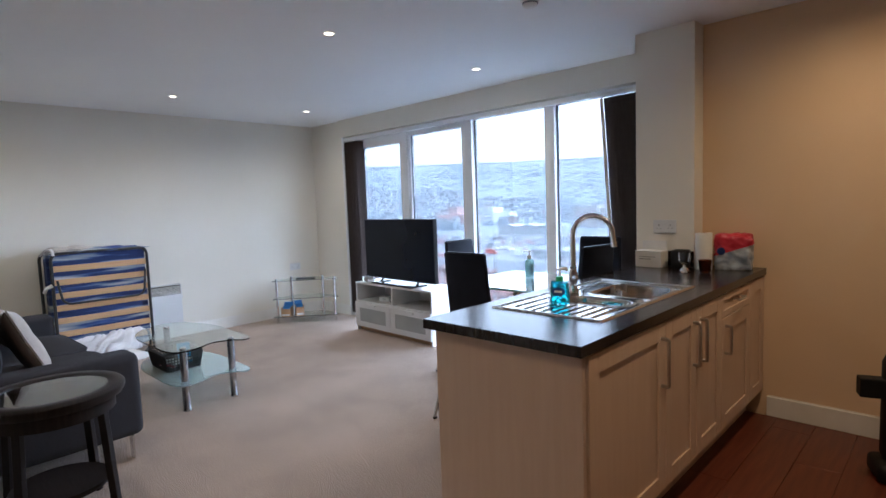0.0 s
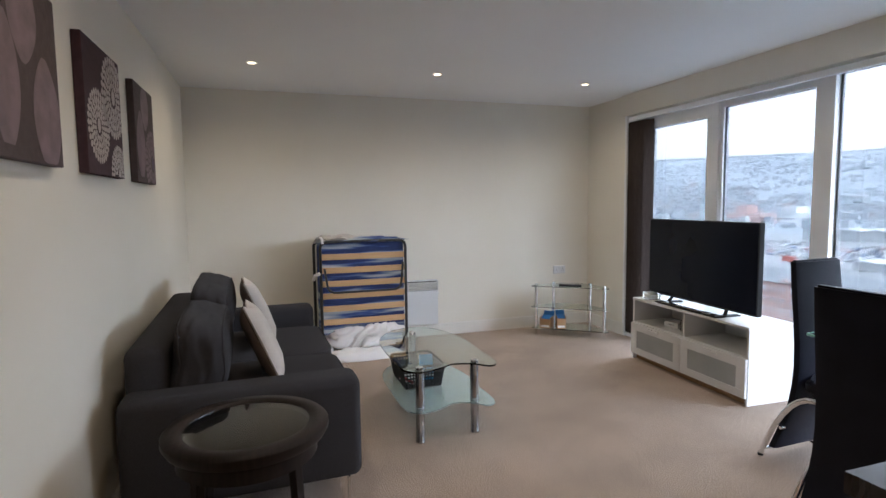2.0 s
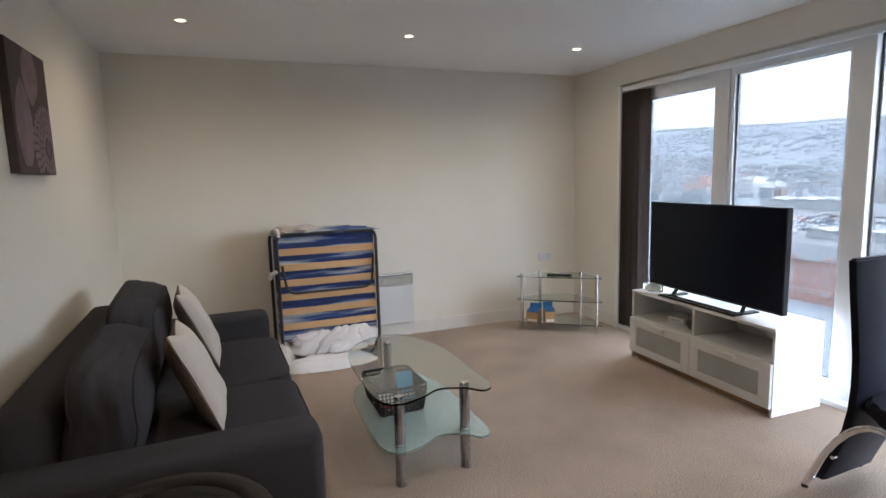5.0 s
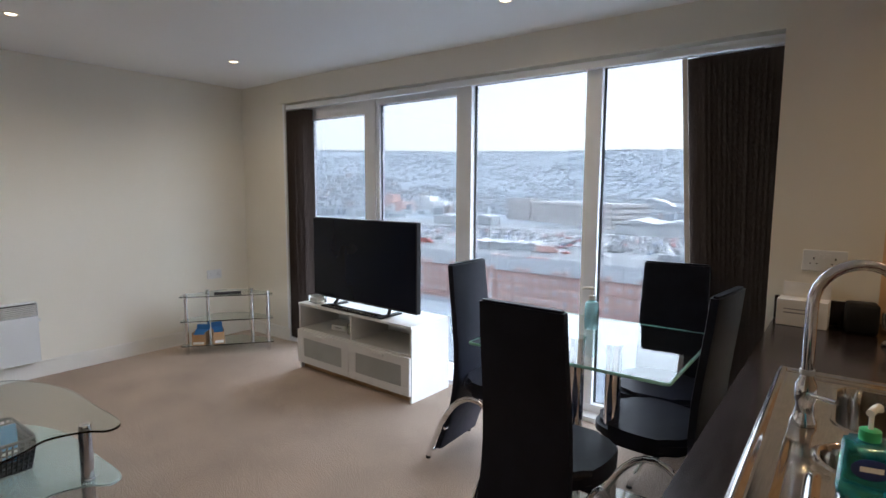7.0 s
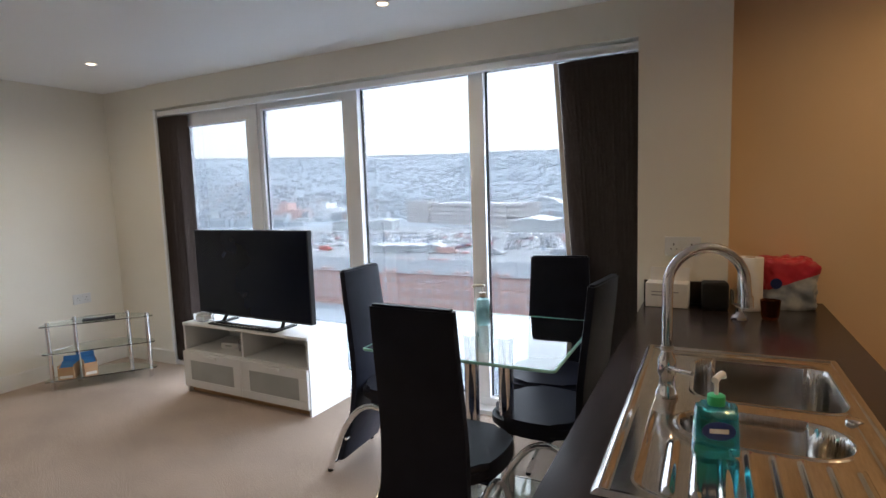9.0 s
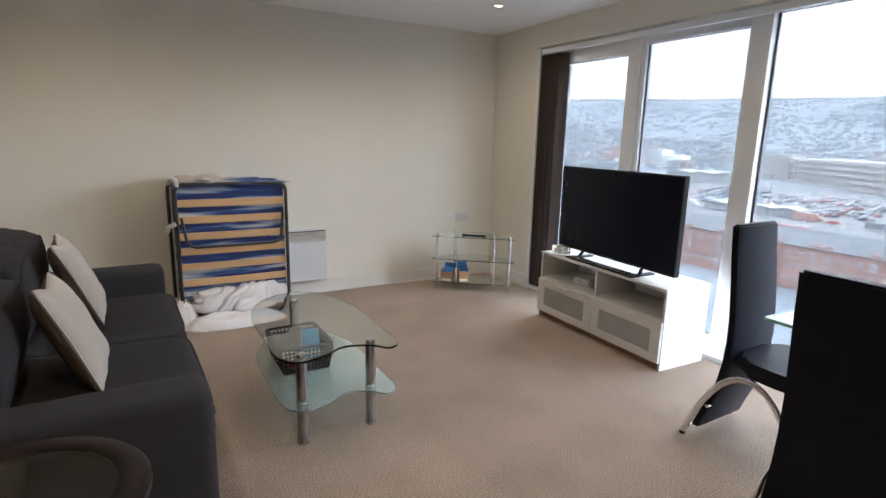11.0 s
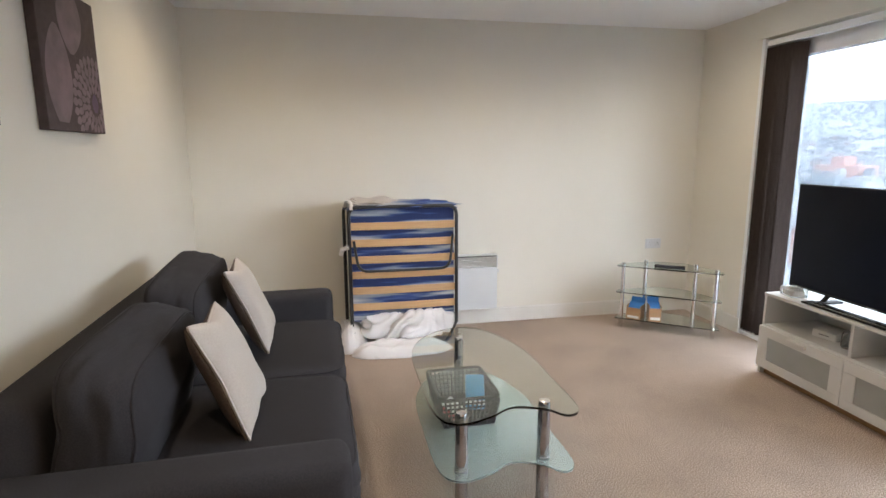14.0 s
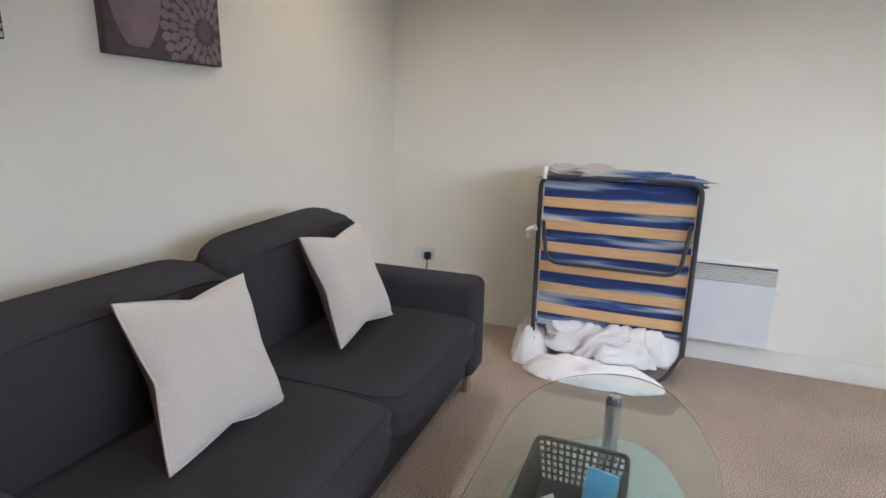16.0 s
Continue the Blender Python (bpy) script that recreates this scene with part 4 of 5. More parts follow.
def crumple(cx, cy, sx, sy, h, seed, lift=0.0, cuts=26):
    """A heap of soft cloth with deep folds."""
    bm = bmesh.new()
    bmesh.ops.create_grid(bm, x_segments=cuts, y_segments=cuts, size=1.0)
    for v in bm.verts:
        x, y = v.co.x, v.co.y
        r = min(1.0, (abs(x) ** 2.6 + abs(y) ** 2.6) ** (1 / 2.6))
        k = x / max(1e-6, (abs(x) ** 2 + abs(y) ** 2) ** 0.5) if (x or y) else 0
        p = Vector((x * 1.5 + seed, y * 2.8, seed * 0.3))
        n = noise.noise(p) + 0.55 * noise.noise(p * 2.3) + 0.3 * abs(noise.noise(p * 5.1))
        ridge = 1 - abs(noise.noise(Vector((x * 1.2 + seed, y * 4.2 + x, 4.0)))) * 1.6
        edge = max(0.0, 1 - r ** 5)
        wob = 1 + 0.10 * noise.noise(Vector((k * 2 + seed, y * 2, 1)))
        lim = 1.0 if r < 1e-6 else min(1.0, 1.0 / max(r, (abs(x) ** 2.6 + abs(y) ** 2.6) ** (1 / 2.6)))
        v.co = (cx + x * sx * lim * wob, cy + y * sy * lim * wob, lift + 0.006 + h * edge * (0.62 + 0.34 * n + 0.16 * ridge))
    out = bmesh.ops.extrude_face_region(bm, geom=bm.faces[:])
    for v in [g for g in out["geom"] if isinstance(g, bmesh.types.BMVert)]:
        v.co.z = lift + 0.002
    return bm


bedding = thing("duvet", pose(0, 0, 0), "crumpled white bedding spilling from under the folded bed", "bedding")
bm = plump(0.10, 0.365, 0.115, 3.2, 56, 0.0)
for v in bm.verts:
    y, z = v.co.y, v.co.z
    warp = noise.noise(Vector((1.0, y * 4, z * 5)))
    deep = 1 - abs(math.sin(16 * y + 9 * z * (0.5 + warp) + 5 * warp))
    fine = 1 - abs(math.sin(47 * y - 14 * z + 8 * warp))
    v.co += v.co.normalized() * (0.035 * noise.noise(v.co * 5) - 0.04 * deep ** 3 - 0.016 * fine ** 2)
bmesh.ops.translate(bm, verts=bm.verts, vec=(-6.185, 1.61, 0.165))
part("roll", bm, M_SHEET, bedding, smooth=180)
part("spill", crumple(-6.02, 1.555, 0.13, 0.36, 0.09, 3.3), M_SHEET, bedding, smooth=180)
part("spill", crumple(-6.23, 1.20, 0.20, 0.12, 0.20, 8.1), M_SHEET, bedding, smooth=180)


# ---- heater ----
def heater():
    h = thing("panel_heater", pose(WX, 2.07, -0.012), "white wall-mounted electric panel heater with top grille", "heater")
    part("body", solid(0.012, 0.085, -0.33, 0.33, 0.15, 0.50, r=0.006), M_WHITE, h)
    part("grille_back", solid(0.012, 0.05, -0.33, 0.33, 0.501, 0.59), M_BLACK, h, "dark grille recess")
    for k in range(6):
        part("grille_slat", solid(0.051, 0.084, -0.325, 0.325, 0.507 + 0.0135 * k, 0.514 + 0.0135 * k, r=0.002), M_TRIM, h)
    part("side_cap", solid(0.051, 0.085, 0.326, 0.33, 0.501, 0.592), M_WHITE, h)
    part("top_cap", solid(0.012, 0.085, -0.33, 0.33, 0.593, 0.602, r=0.003), M_WHITE, h)
    part("knob", bar([(0.05, 0.331, 0.46), (0.05, 0.35, 0.46)], 0.012, 12), M_WHITE, h)
    for y in (-0.2, 0.2):
        part("bracket", solid(0.0, 0.0115, y - 0.03, y + 0.03, 0.25, 0.45), M_NICKEL, h)


heater()


# ---- corner stand ----
def corner_stand():
    s = thing("corner_stand", pose(0, 0, 0), "three-tier clear glass corner stand on chrome posts", "glass stand")
    a, b = Vector((-6.215, 3.31)), Vector((-5.735, 3.915))
    d = (b - a).normalized()
    n = Vector((-d.y, d.x))
    # glass outline: long front edge, cut back corners
    out = [a, b, b + n * 0.10 - d * 0.02, b + n * 0.30 - d * 0.28, a + n * 0.30 + d * 0.28, a + n * 0.10 + d * 0.02]
    loop = [(p.x, p.y) for p in rounded_path([(v.x, v.y, 0) for v in out], 0.03, 4, True)]
    for z, nm in ((0.505, "top_shelf"), (0.29, "middle_shelf"), (0.075, "bottom_shelf")):
        part(nm, slab(loop, z, z + 0.008, 0.001), M_TABLEGLASS, s, "clear glass shelf")
    for p in (a + d * 0.05 + n * 0.04, b - d * 0.05 + n * 0.04, a + d * 0.20 + n * 0.20, b - d * 0.20 + n * 0.20):
        part("post", bar([(p.x, p.y, 0.0), (p.x, p.y, 0.535)], 0.016, 14), M_CHROME, s, smooth=40)


corner_stand()
ang = math.degrees(math.atan2(0.605, 0.48))
remote = thing("remote_control", pose(-6.03, 3.66, 0.5135, 0, 0, ang), "slim black box lying on the glass stand", "set-top box")
part("body", solid(-0.11, 0.11, -0.025, 0.025, 0, 0.018, r=0.004), M_BLACK, remote)
part("button_row", solid(-0.08, 0.05, -0.008, 0.008, 0.0182, 0.0195), M_GREYINK, remote)


def carton(m, wide, tall, label):
    """A small open carton whose blue lid flaps fall forward and aside."""
    c = thing("cardboard_box", m, label, "box", "small cartons on the glass stand")
    w = wide / 2
    part("wall_panel", solid(-w, w, -0.06, -0.0565, 0, tall * 0.86), M_CARD, c)
    part("wall_panel", solid(-w, w, 0.0565, 0.06, 0, tall), M_CARD, c)
    part("wall_panel", solid(-w, -w + 0.0035, -0.056, 0.056, 0, tall), M_CARD, c)
    part("wall_panel", solid(w - 0.0035, w, -0.056, 0.056, 0, tall), M_CARD, c)
    part("base", solid(-w + 0.004, w - 0.004, -0.056, 0.056, 0, 0.004), M_CARD, c)
    o = part("flap", solid(-w, w, -0.115, 0.0, 0.0005, 0.004), M_BLUE, c, "blue printed flap")
    o.matrix_basis = pose(0, 0.05, tall + 0.004, 22, 0, 0)
    o = part("flap", solid(-w, w, -0.05, 0.0, 0.0005, 0.004), M_BLUE, c, "blue printed flap")
    o.matrix_basis = pose(0, 0.064, tall - 0.002, -115, 0, 0)
    o = part("label_strip", solid(-w * 0.8, w * 0.8, -0.0625, -0.0605, tall * 0.1, tall * 0.28), M_PAPER, c)
    return c


carton(pose(-6.165, 3.47, 0.0835, 0, 0, ang - 8), 0.11, 0.11, "open brown cardboard carton with blue flaps on stand")
carton(pose(-6.085, 3.585, 0.0835, 0, 0, ang + 16), 0.09, 0.125, "taller brown cardboard carton with blue lid on stand")


def socket(m, label, wide=0.147):
    s = thing("wall_socket", m, label, "socket", "white wall sockets")
    part("plate", solid(-wide / 2, wide / 2, 0.0, 0.009, -0.043, 0.043, r=0.003), M_WHITE, s)
    for c in ((-0.036, 0.036) if wide > 0.1 else (0.0,)):
        part("switch", solid(c * 0.3 - 0.008, c * 0.3 + 0.008, 0.0092, 0.0135, 0.008, 0.028, r=0.001), M_WHITE, s)
        part("pin_hole", solid(c - 0.0025, c + 0.0025, 0.0092, 0.0098, 0.004, 0.013), M_BLACK, s)
        part("pin_hole", solid(c - 0.014, c - 0.008, 0.0092, 0.0098, -0.014, -0.010), M_BLACK, s)
        part("pin_hole", solid(c + 0.008, c + 0.014, 0.0092, 0.0098, -0.014, -0.010), M_BLACK, s)
    return s


socket(pose(-1.79, 3.73, 1.155, 0, 0, 180), "white double wall socket on the column")
socket(pose(WX, 3.84, 0.615, 0, 0, -90), "white double socket on the wall above the stand")


# ---- side table ----
def side_table():
    t = thing("side_table", pose(-3.29, 0.69, 0) @ Matrix.Diagonal((0.86, 0.86, 1.06, 1)), "round dark wood side table with inset glass top", "side table")
    R = 0.325
    part("rim", lathe(bmesh.new(), [(0.245, 0.535), (0.245, 0.56), (0.255, 0.566), (R - 0.012, 0.566), (R, 0.556), (R, 0.54), (R - 0.015, 0.52), (0.255, 0.52)], 48), M_DARKWOOD, t, smooth=40)
    part("glass", lathe(bmesh.new(), [(0.001, 0.553), (0.2445, 0.553), (0.2445, 0.560), (0.001, 0.560)], 48), M_SMOKED, t, "grey inset glass")
    part("apron", lathe(bmesh.new(), [(0.262, 0.46), (0.275, 0.46), (0.275, 0.5195), (0.262, 0.5195)], 48), M_DARKWOOD, t, smooth=40)
    for k in range(4):
        bm = bmesh.new()
        box(bm, 0.225, 0.262, -0.02, 0.02, 0.0, 0.519, r=0.004)
        for v in bm.verts:
            v.co.x += 0.04 * max(0, 0.25 - v.co.z) / 0.25
        o = part("leg", bm, M_DARKWOOD, t)
        o.matrix_basis = pose(0, 0, 0, 0, 0, 45 + 90 * k)
    part("lower_shelf", lathe(bmesh.new(), [(0.001, 0.14), (0.222, 0.14), (0.226, 0.15), (0.222, 0.16), (0.001, 0.16)], 40), M_DARKWOOD, t, smooth=40)


side_table()


# ---- basket ----
def basket():
    b = thing("basket", pose(-4.672, 1.68, 0.199, 0, 0, 1), "dark perforated plastic basket on the glass shelf", "basket")
    w, d, h = 0.34, 0.27, 0.135
    part("base", solid(-w / 2 + 0.02, w / 2 - 0.02, -d / 2 + 0.02, d / 2 - 0.02, 0, 0.005), M_BASKET, b)

    def side(length, m, name):
        bm = bmesh.new()
        n = int(length / 0.02)
        for i in range(n + 1):
            x = -length / 2 + length * i / n
            xb = x * (length - 0.04) / length
            tube(bm, [(xb, 0.02, 0.003), (x, 0.0, h - 0.01)], 0.0042, 4)
        for k in range(6):
            f = k / 6
            L = (length - 0.04 * (1 - f)) / 2
            tube(bm, [(-L, 0.02 * (1 - f), 0.006 + f * (h - 0.01)), (L, 0.02 * (1 - f), 0.006 + f * (h - 0.01))], 0.0042, 4)
        o = part(name, bm, M_BASKET, b)
        o.matrix_basis = m
    side(w, pose(0, -d / 2, 0), "lattice_side")
    side(w, pose(0, d / 2, 0, 0, 0, 180), "lattice_side")
    side(d, pose(-w / 2, 0, 0, 0, 0, -90), "lattice_side")
    side(d, pose(w / 2, 0, 0, 0, 0, 90), "lattice_side")
    part("rim", bar(rounded_path([(-w / 2, -d / 2, h), (w / 2, -d / 2, h), (w / 2, d / 2, h), (-w / 2, d / 2, h)], 0.03, 4, True), 0.008, 8, True), M_BASKET, b, smooth=40)


basket()
pk = thing("tissue_packet", pose(-4.66, 1.745, 0.222, 62, 0, 80), "light blue packet standing in the basket", "packet")
part("sleeve", solid(-0.045, 0.045, -0.02, 0.14, -0.015, 0.015, r=0.008), M_SKYBLUE, pk, smooth=40)
part("band", solid(-0.046, 0.046, 0.0, 0.02, -0.0155, 0.0155), M_PAPER, pk, "white label band")
nt = thing("paper_leaflet", pose(-4.60, 1.62, 0.245, 20, 8, 30), "folded white and red leaflet in the basket", "leaflet")
part("sheet", solid(-0.06, 0.06, -0.045, 0.045, 0, 0.006), M_PAPER, nt)
part("red_band", solid(-0.06, 0.06, -0.045, -0.02, 0.0062, 0.007), M_RED, nt, "red printed band")


# ---- pictures ----
def canvas(x0, x1, mat_ground, label):
    z0, z1 = 1.497, 2.035
    p = thing("canvas_picture", pose(x0, SY, z0), label, "picture", "canvas pictures above the sofa")
    w, h = x1 - x0, z1 - z0
    part("canvas", solid(0, w, 0.001, 0.036, 0, h, r=0.003), mat_ground, p)
    return p, w, h


def petal_shape(bm, cx, cz, angle, r0, r1, width, y, w, h, seg=7):
    """One flat printed petal, kept inside the canvas."""
    c, s = math.cos(angle), math.sin(angle)
    left, right = [], []
    for k in range(seg + 1):
        t = k / seg
        r, half = r0 + (r1 - r0) * t, width * math.sin(math.pi * min(1.0, t * 0.9 + 0.08)) ** 0.7
        left.append((cx + c * r - s * half, cz + s * r + c * half))
        right.append((cx + c * r + s * half, cz + s * r - c * half))
    pts = left + right[::-1]
    if any(not (0.004 < x < w - 0.004 and 0.004 < z < h - 0.004) for x, z in pts):
        pts = [(min(max(x, 0.004), w - 0.004), min(max(z, 0.004), h - 0.004)) for x, z in pts]
    vs = [bm.verts.new((x, y, z)) for x, z in pts]
    try:
        bm.faces.new(vs)
    except ValueError:
        pass


# across: 0 at the end next to the kitchen, 1 at the end next to the corner; up: 0 at the foot
def blot(p, w, h, across, up, length, width, angle, material, name="petal", y=0.0368):
    bm = bmesh.new()
    petal_shape(bm, (1 - across) * w, up * h, angle, 0.0, length, width, y, w, h, 14)
    return part(name, bm, material, p)


def chrysanthemum(p, w, h, across, up, R, material=None, centre=None):
    cx, cz = (1 - across) * w, up * h
    for r0, r1, n in ((0.80, 1.0, 30), (0.60, 0.82, 26), (0.42, 0.63, 21), (0.24, 0.44, 15)):
        bm = bmesh.new()
        for k in range(n):
            a = 2 * math.pi * (k + 0.5 * (n % 2)) / n
            x, z = cx + math.cos(a) * R * r1 * 0.9, cz + math.sin(a) * R * r1 * 0.9
            if 0.0 < x < w and 0.0 < z < h:
                petal_shape(bm, cx, cz, a, R * r0, R * r1, 0.45 * math.pi * (r0 + r1) * R / n, 0.0368, w, h, 5)
        part("petal_ring", bm, material or M_PALEPETAL, p)
    blot(p, w, h, across, up - 0.17 * R / h, 0.40 * R, 0.15 * R, 1.5708, centre or M_PALEPETAL, "flower_centre", 0.0374)


p, w, h = canvas(-3.465, -2.92, M_TAUPE, "canvas print of large mauve petals on dark taupe")
blot(p, w, h, 0.54, 1.02, 0.27, 0.10, -1.5, M_PETAL, y=0.0372)
blot(p, w, h, 0.27, 0.07, 0.36, 0.088, 1.60, M_PETAL)
blot(p, w, h, 0.80, -0.02, 0.34, 0.108, 1.53, M_PETAL, y=0.0376)
p, w, h = canvas(-4.28, -3.74, M_PLUM, "plum canvas print with pale chrysanthemum flowers")
chrysanthemum(p, w, h, 0.76, 0.66, 0.185)
chrysanthemum(p, w, h, 0.31, 0.37, 0.155)
chrysanthemum(p, w, h, 0.84, 0.02, 0.14)
p, w, h = canvas(-5.055, -4.57, M_TAUPE, "dark canvas print with mauve gerbera and petals")
blot(p, w, h, 0.54, 1.02, 0.25, 0.10, -1.5, M_PETAL, y=0.0371)
blot(p, w, h, 0.24, 0.06, 0.36, 0.10, 1.6, M_PETAL)
chrysanthemum(p, w, h, 0.84, 0.22, 0.20, M_PETAL, M_PLUMGREY)


# ---- small things on worktop and tables ----
def pump(parent, z, r, mat_cap, mat_collar, turn=0):
    part("collar", lathe(bmesh.new(), [(r * 0.62, z), (r * 0.62, z + 0.018), (r * 0.5, z + 0.020)], 18), mat_collar, parent, smooth=40)
    part("pump_stem", bar([(0, 0, z + 0.018), (0, 0, z + 0.045)], 0.004, 8), mat_cap, parent, smooth=40)
    o = part("pump_head", bar(rounded_path([(-0.01, 0, z + 0.05), (0.012, 0, z + 0.052), (0.04, 0, z + 0.05), (0.044, 0, z + 0.042)], 0.006), 0.0065, 10), mat_cap, parent, smooth=40)
    o.matrix_basis = pose(0, 0, 0, 0, 0, turn)


soap = thing("soap_bottle", pose(-1.667, 2.262, 0.9005, 0, 0, 14), "turquoise hand soap bottle with white pump on drainer", "soap bottle")
loop = rect_loop(-0.042, 0.042, -0.022, 0.022, 0.014, 5)
bm = slab(loop, 0.0, 0.10)
for v in bm.verts:
    if v.co.z > 0.09:
        v.co.x *= 0.86
bmesh.ops.bevel(bm, geom=[e for e in bm.edges if abs(e.verts[0].co.z - e.verts[1].co.z) < 1e-5], offset=0.009, segments=3, affect="EDGES")
part("bottle", bm, M_SOAP, soap, smooth=50)
pump(soap, 0.101, 0.026, M_PAPER, M_GREENCAP, 60)
lab = part("label", lathe(bmesh.new(), [(0.030, 0.0), (0.030, 0.0008), (0.029, 0.001)], 24), M_NAVY, soap, "navy oval label with a pale mark")
lab.matrix_basis = pose(0, -0.0226, 0.056, 90, 0, 0) @ Matrix.Diagonal((1, 0.62, 1, 1))
mk = part("label_mark", solid(-0.017, 0.017, -0.0248, -0.0240, 0.052, 0.061), M_PAPER, soap, "pale plain bar")

gel = thing("gel_dispenser", pose(-2.62, 3.40, 0.811, 0, 0, 0), "tall pale aqua pump bottle on the glass table", "pump bottle")
part("bottle", lathe(bmesh.new(), [(0.028, 0), (0.031, 0.004), (0.031, 0.105), (0.027, 0.12), (0.014, 0.128), (0.014, 0.132)], 24), M_AQUA, gel, smooth=40)
part("label", lathe(bmesh.new(), [(0.0314, 0.02), (0.0318, 0.02), (0.0318, 0.09), (0.0314, 0.09)], 24), M_CLEAR, gel)
pump(gel, 0.132, 0.024, M_PAPER, M_PAPER, 190)
part("rear_label", solid(0.004, 0.033, 0.0, 0.0005, 0.025, 0.09), M_GREYINK, gel, "grey printed strip")

wb = thing("paper_box", pose(-1.845, 3.65, 0.901, 0, 0, -3), "open white cardboard box with printed leaflet", "box")
part("box_body", solid(-0.085, 0.085, -0.05, 0.05, 0, 0.105, r=0.002), M_PAPER, wb)
part("leaflet", solid(-0.075, 0.085, 0.03, 0.033, 0.1055, 0.165), M_PAPER, wb)
part("printed_line", solid(-0.06, 0.02, -0.0508, -0.0502, 0.05, 0.055), M_GREYINK, wb)
part("printed_line", solid(-0.06, 0.05, -0.0508, -0.0502, 0.065, 0.069), M_GREYINK, wb)
kb = thing("black_box", pose(-1.66, 3.645, 0.901, 0, 0, 6), "small matt black box on the worktop", "box")
part("body", solid(-0.05, 0.05, -0.045, 0.045, 0, 0.115, r=0.012, seg=3), M_BLACK, kb, smooth=40)
kr = thing("kitchen_roll", pose(-1.53, 3.66, 0.901), "white kitchen roll standing on the worktop", "kitchen roll")
part("paper", lathe(bmesh.new(), [(0.02, 0.0), (0.046, 0.0), (0.047, 0.002), (0.047, 0.218), (0.046, 0.22), (0.02, 0.22)], 32), M_PAPER, kr, smooth=40)
part("core", lathe(bmesh.new(), [(0.017, 0.0), (0.0195, 0.0), (0.0195, 0.221), (0.017, 0.221)], 24), M_CARD, kr, smooth=40)
tp = thing("tissue_pack", pose(-1.398, 3.775, 1.0, 0, 0, 14), "red and grey wrapped pack of paper tissues", "tissue pack")


def wrapped(lo, hi):
    """A slice of a film-wrapped block between two heights, creased and puckered."""
    b = plump(0.10, 0.085, 0.108, 7.0, 24, 0.10, 4.0)
    for v in b.verts:
        v.co += v.co.normalized() * 0.007 * (noise.noise(v.co * 26) + 0.6 * abs(noise.noise(v.co * 60)))
    for h, low in ((lo, True), (hi, False)):
        bmesh.ops.bisect_plane(b, geom=b.verts[:] + b.edges[:] + b.faces[:], plane_co=(0, 0, h), plane_no=(-0.35, 0, 1), clear_inner=low, clear_outer=not low)
    return b


part("red_wrap", wrapped(0.015, 0.2), M_RED, tp, smooth=60)
part("grey_wrap", wrapped(-0.2, 0.015), M_GREYFILM, tp, smooth=60)
part("badge", lathe(bmesh.new(), [(0.022, 0.0), (0.022, 0.001), (0.020, 0.0012)], 20), M_NAVY, tp, "black round printed badge").matrix_basis = pose(-0.062, -0.089, 0.012, 90, 0, 0)
gl = thing("glass_goblet", pose(-1.575, 3.47, 0.901), "small patterned glass goblet on a faceted foot", "glass")
part("foot", lathe(bmesh.new(), [(0.03, 0.0), (0.028, 0.008), (0.014, 0.03), (0.012, 0.045)], 10), M_CHROME, gl)
part("bowl", lathe(bmesh.new(), [(0.012, 0.0455), (0.028, 0.06), (0.034, 0.085), (0.034, 0.115), (0.031, 0.115), (0.026, 0.065), (0.006, 0.052)], 14), M_CLEAR, gl, smooth=40)
ag = thing("brown_glass", pose(-1.47, 3.50, 0.901), "small brown glass tumbler on the worktop", "glass")
part("tumbler", lathe(bmesh.new(), [(0.024, 0.0), (0.030, 0.01), (0.036, 0.075), (0.033, 0.075), (0.022, 0.012)], 18), M_AMBER, ag, smooth=40)

cl = thing("clear_box", pose(-5.08, 3.87, 0.531, 0, 0, -12), "small clear plastic box with white contents", "box")
part("shell", solid(-0.06, 0.06, -0.05, 0.05, 0, 0.055, r=0.004), M_CLEAR, cl)
part("contents", solid(-0.045, 0.045, -0.035, 0.035, 0.004, 0.04, r=0.004), M_PAPER, cl)

# ---- loose things on floor and walls ----
def plug(m, label):
    s = thing("wall_plug", m, label, "plug")
    part("plate", solid(-0.073, 0.073, 0.0, 0.009, -0.043, 0.043, r=0.003), M_WHITE, s)
    part("plug_body", solid(-0.055, -0.015, 0.0095, 0.045, -0.03, 0.02, r=0.006), M_BLACK, s, "black mains plug")
    part("lead", bar(rounded_path([(-0.035, 0.03, -0.03), (-0.035, 0.05, -0.12), (-0.02, 0.03, -0.30), (-0.08, 0.025, -0.38)], 0.06), 0.004, 6), M_BLACK, s, "black cable")


plug(pose(WX, 0.335, 0.42, 0, 0, -90), "white wall socket with a black plug")
lead = thing("floor_cable", pose(0, 0, 0), "thin black cable lying on carpet by skirting", "cable")
part("cable", bar(rounded_path([(-6.30, 0.45, 0.006), (-6.33, 0.70, 0.005), (-6.24, 0.86, 0.005), (-6.18, 0.80, 0.005), (-6.26, 0.68, 0.005)], 0.08), 0.004, 6), M_BLACK, lead)

sack = thing("paper_bag", pose(-3.16, 0.17, 0, 0, 0, 4), "cream paper bag standing between wall and table", "bag")
bm = solid(-0.13, 0.10, -0.05, 0.05, 0, 0.43)
for v in bm.verts:
    if v.co.z > 0.4:
        v.co.y *= 0.25
        v.co.x *= 0.8
bmesh.ops.subdivide_edges(bm, edges=bm.edges[:], cuts=5, use_grid_fill=True)
for v in bm.verts:
    v.co += Vector((0, 0.008, 0)) * noise.noise(v.co * 11)
part("sack", bm, M_LINEN, sack, smooth=60)

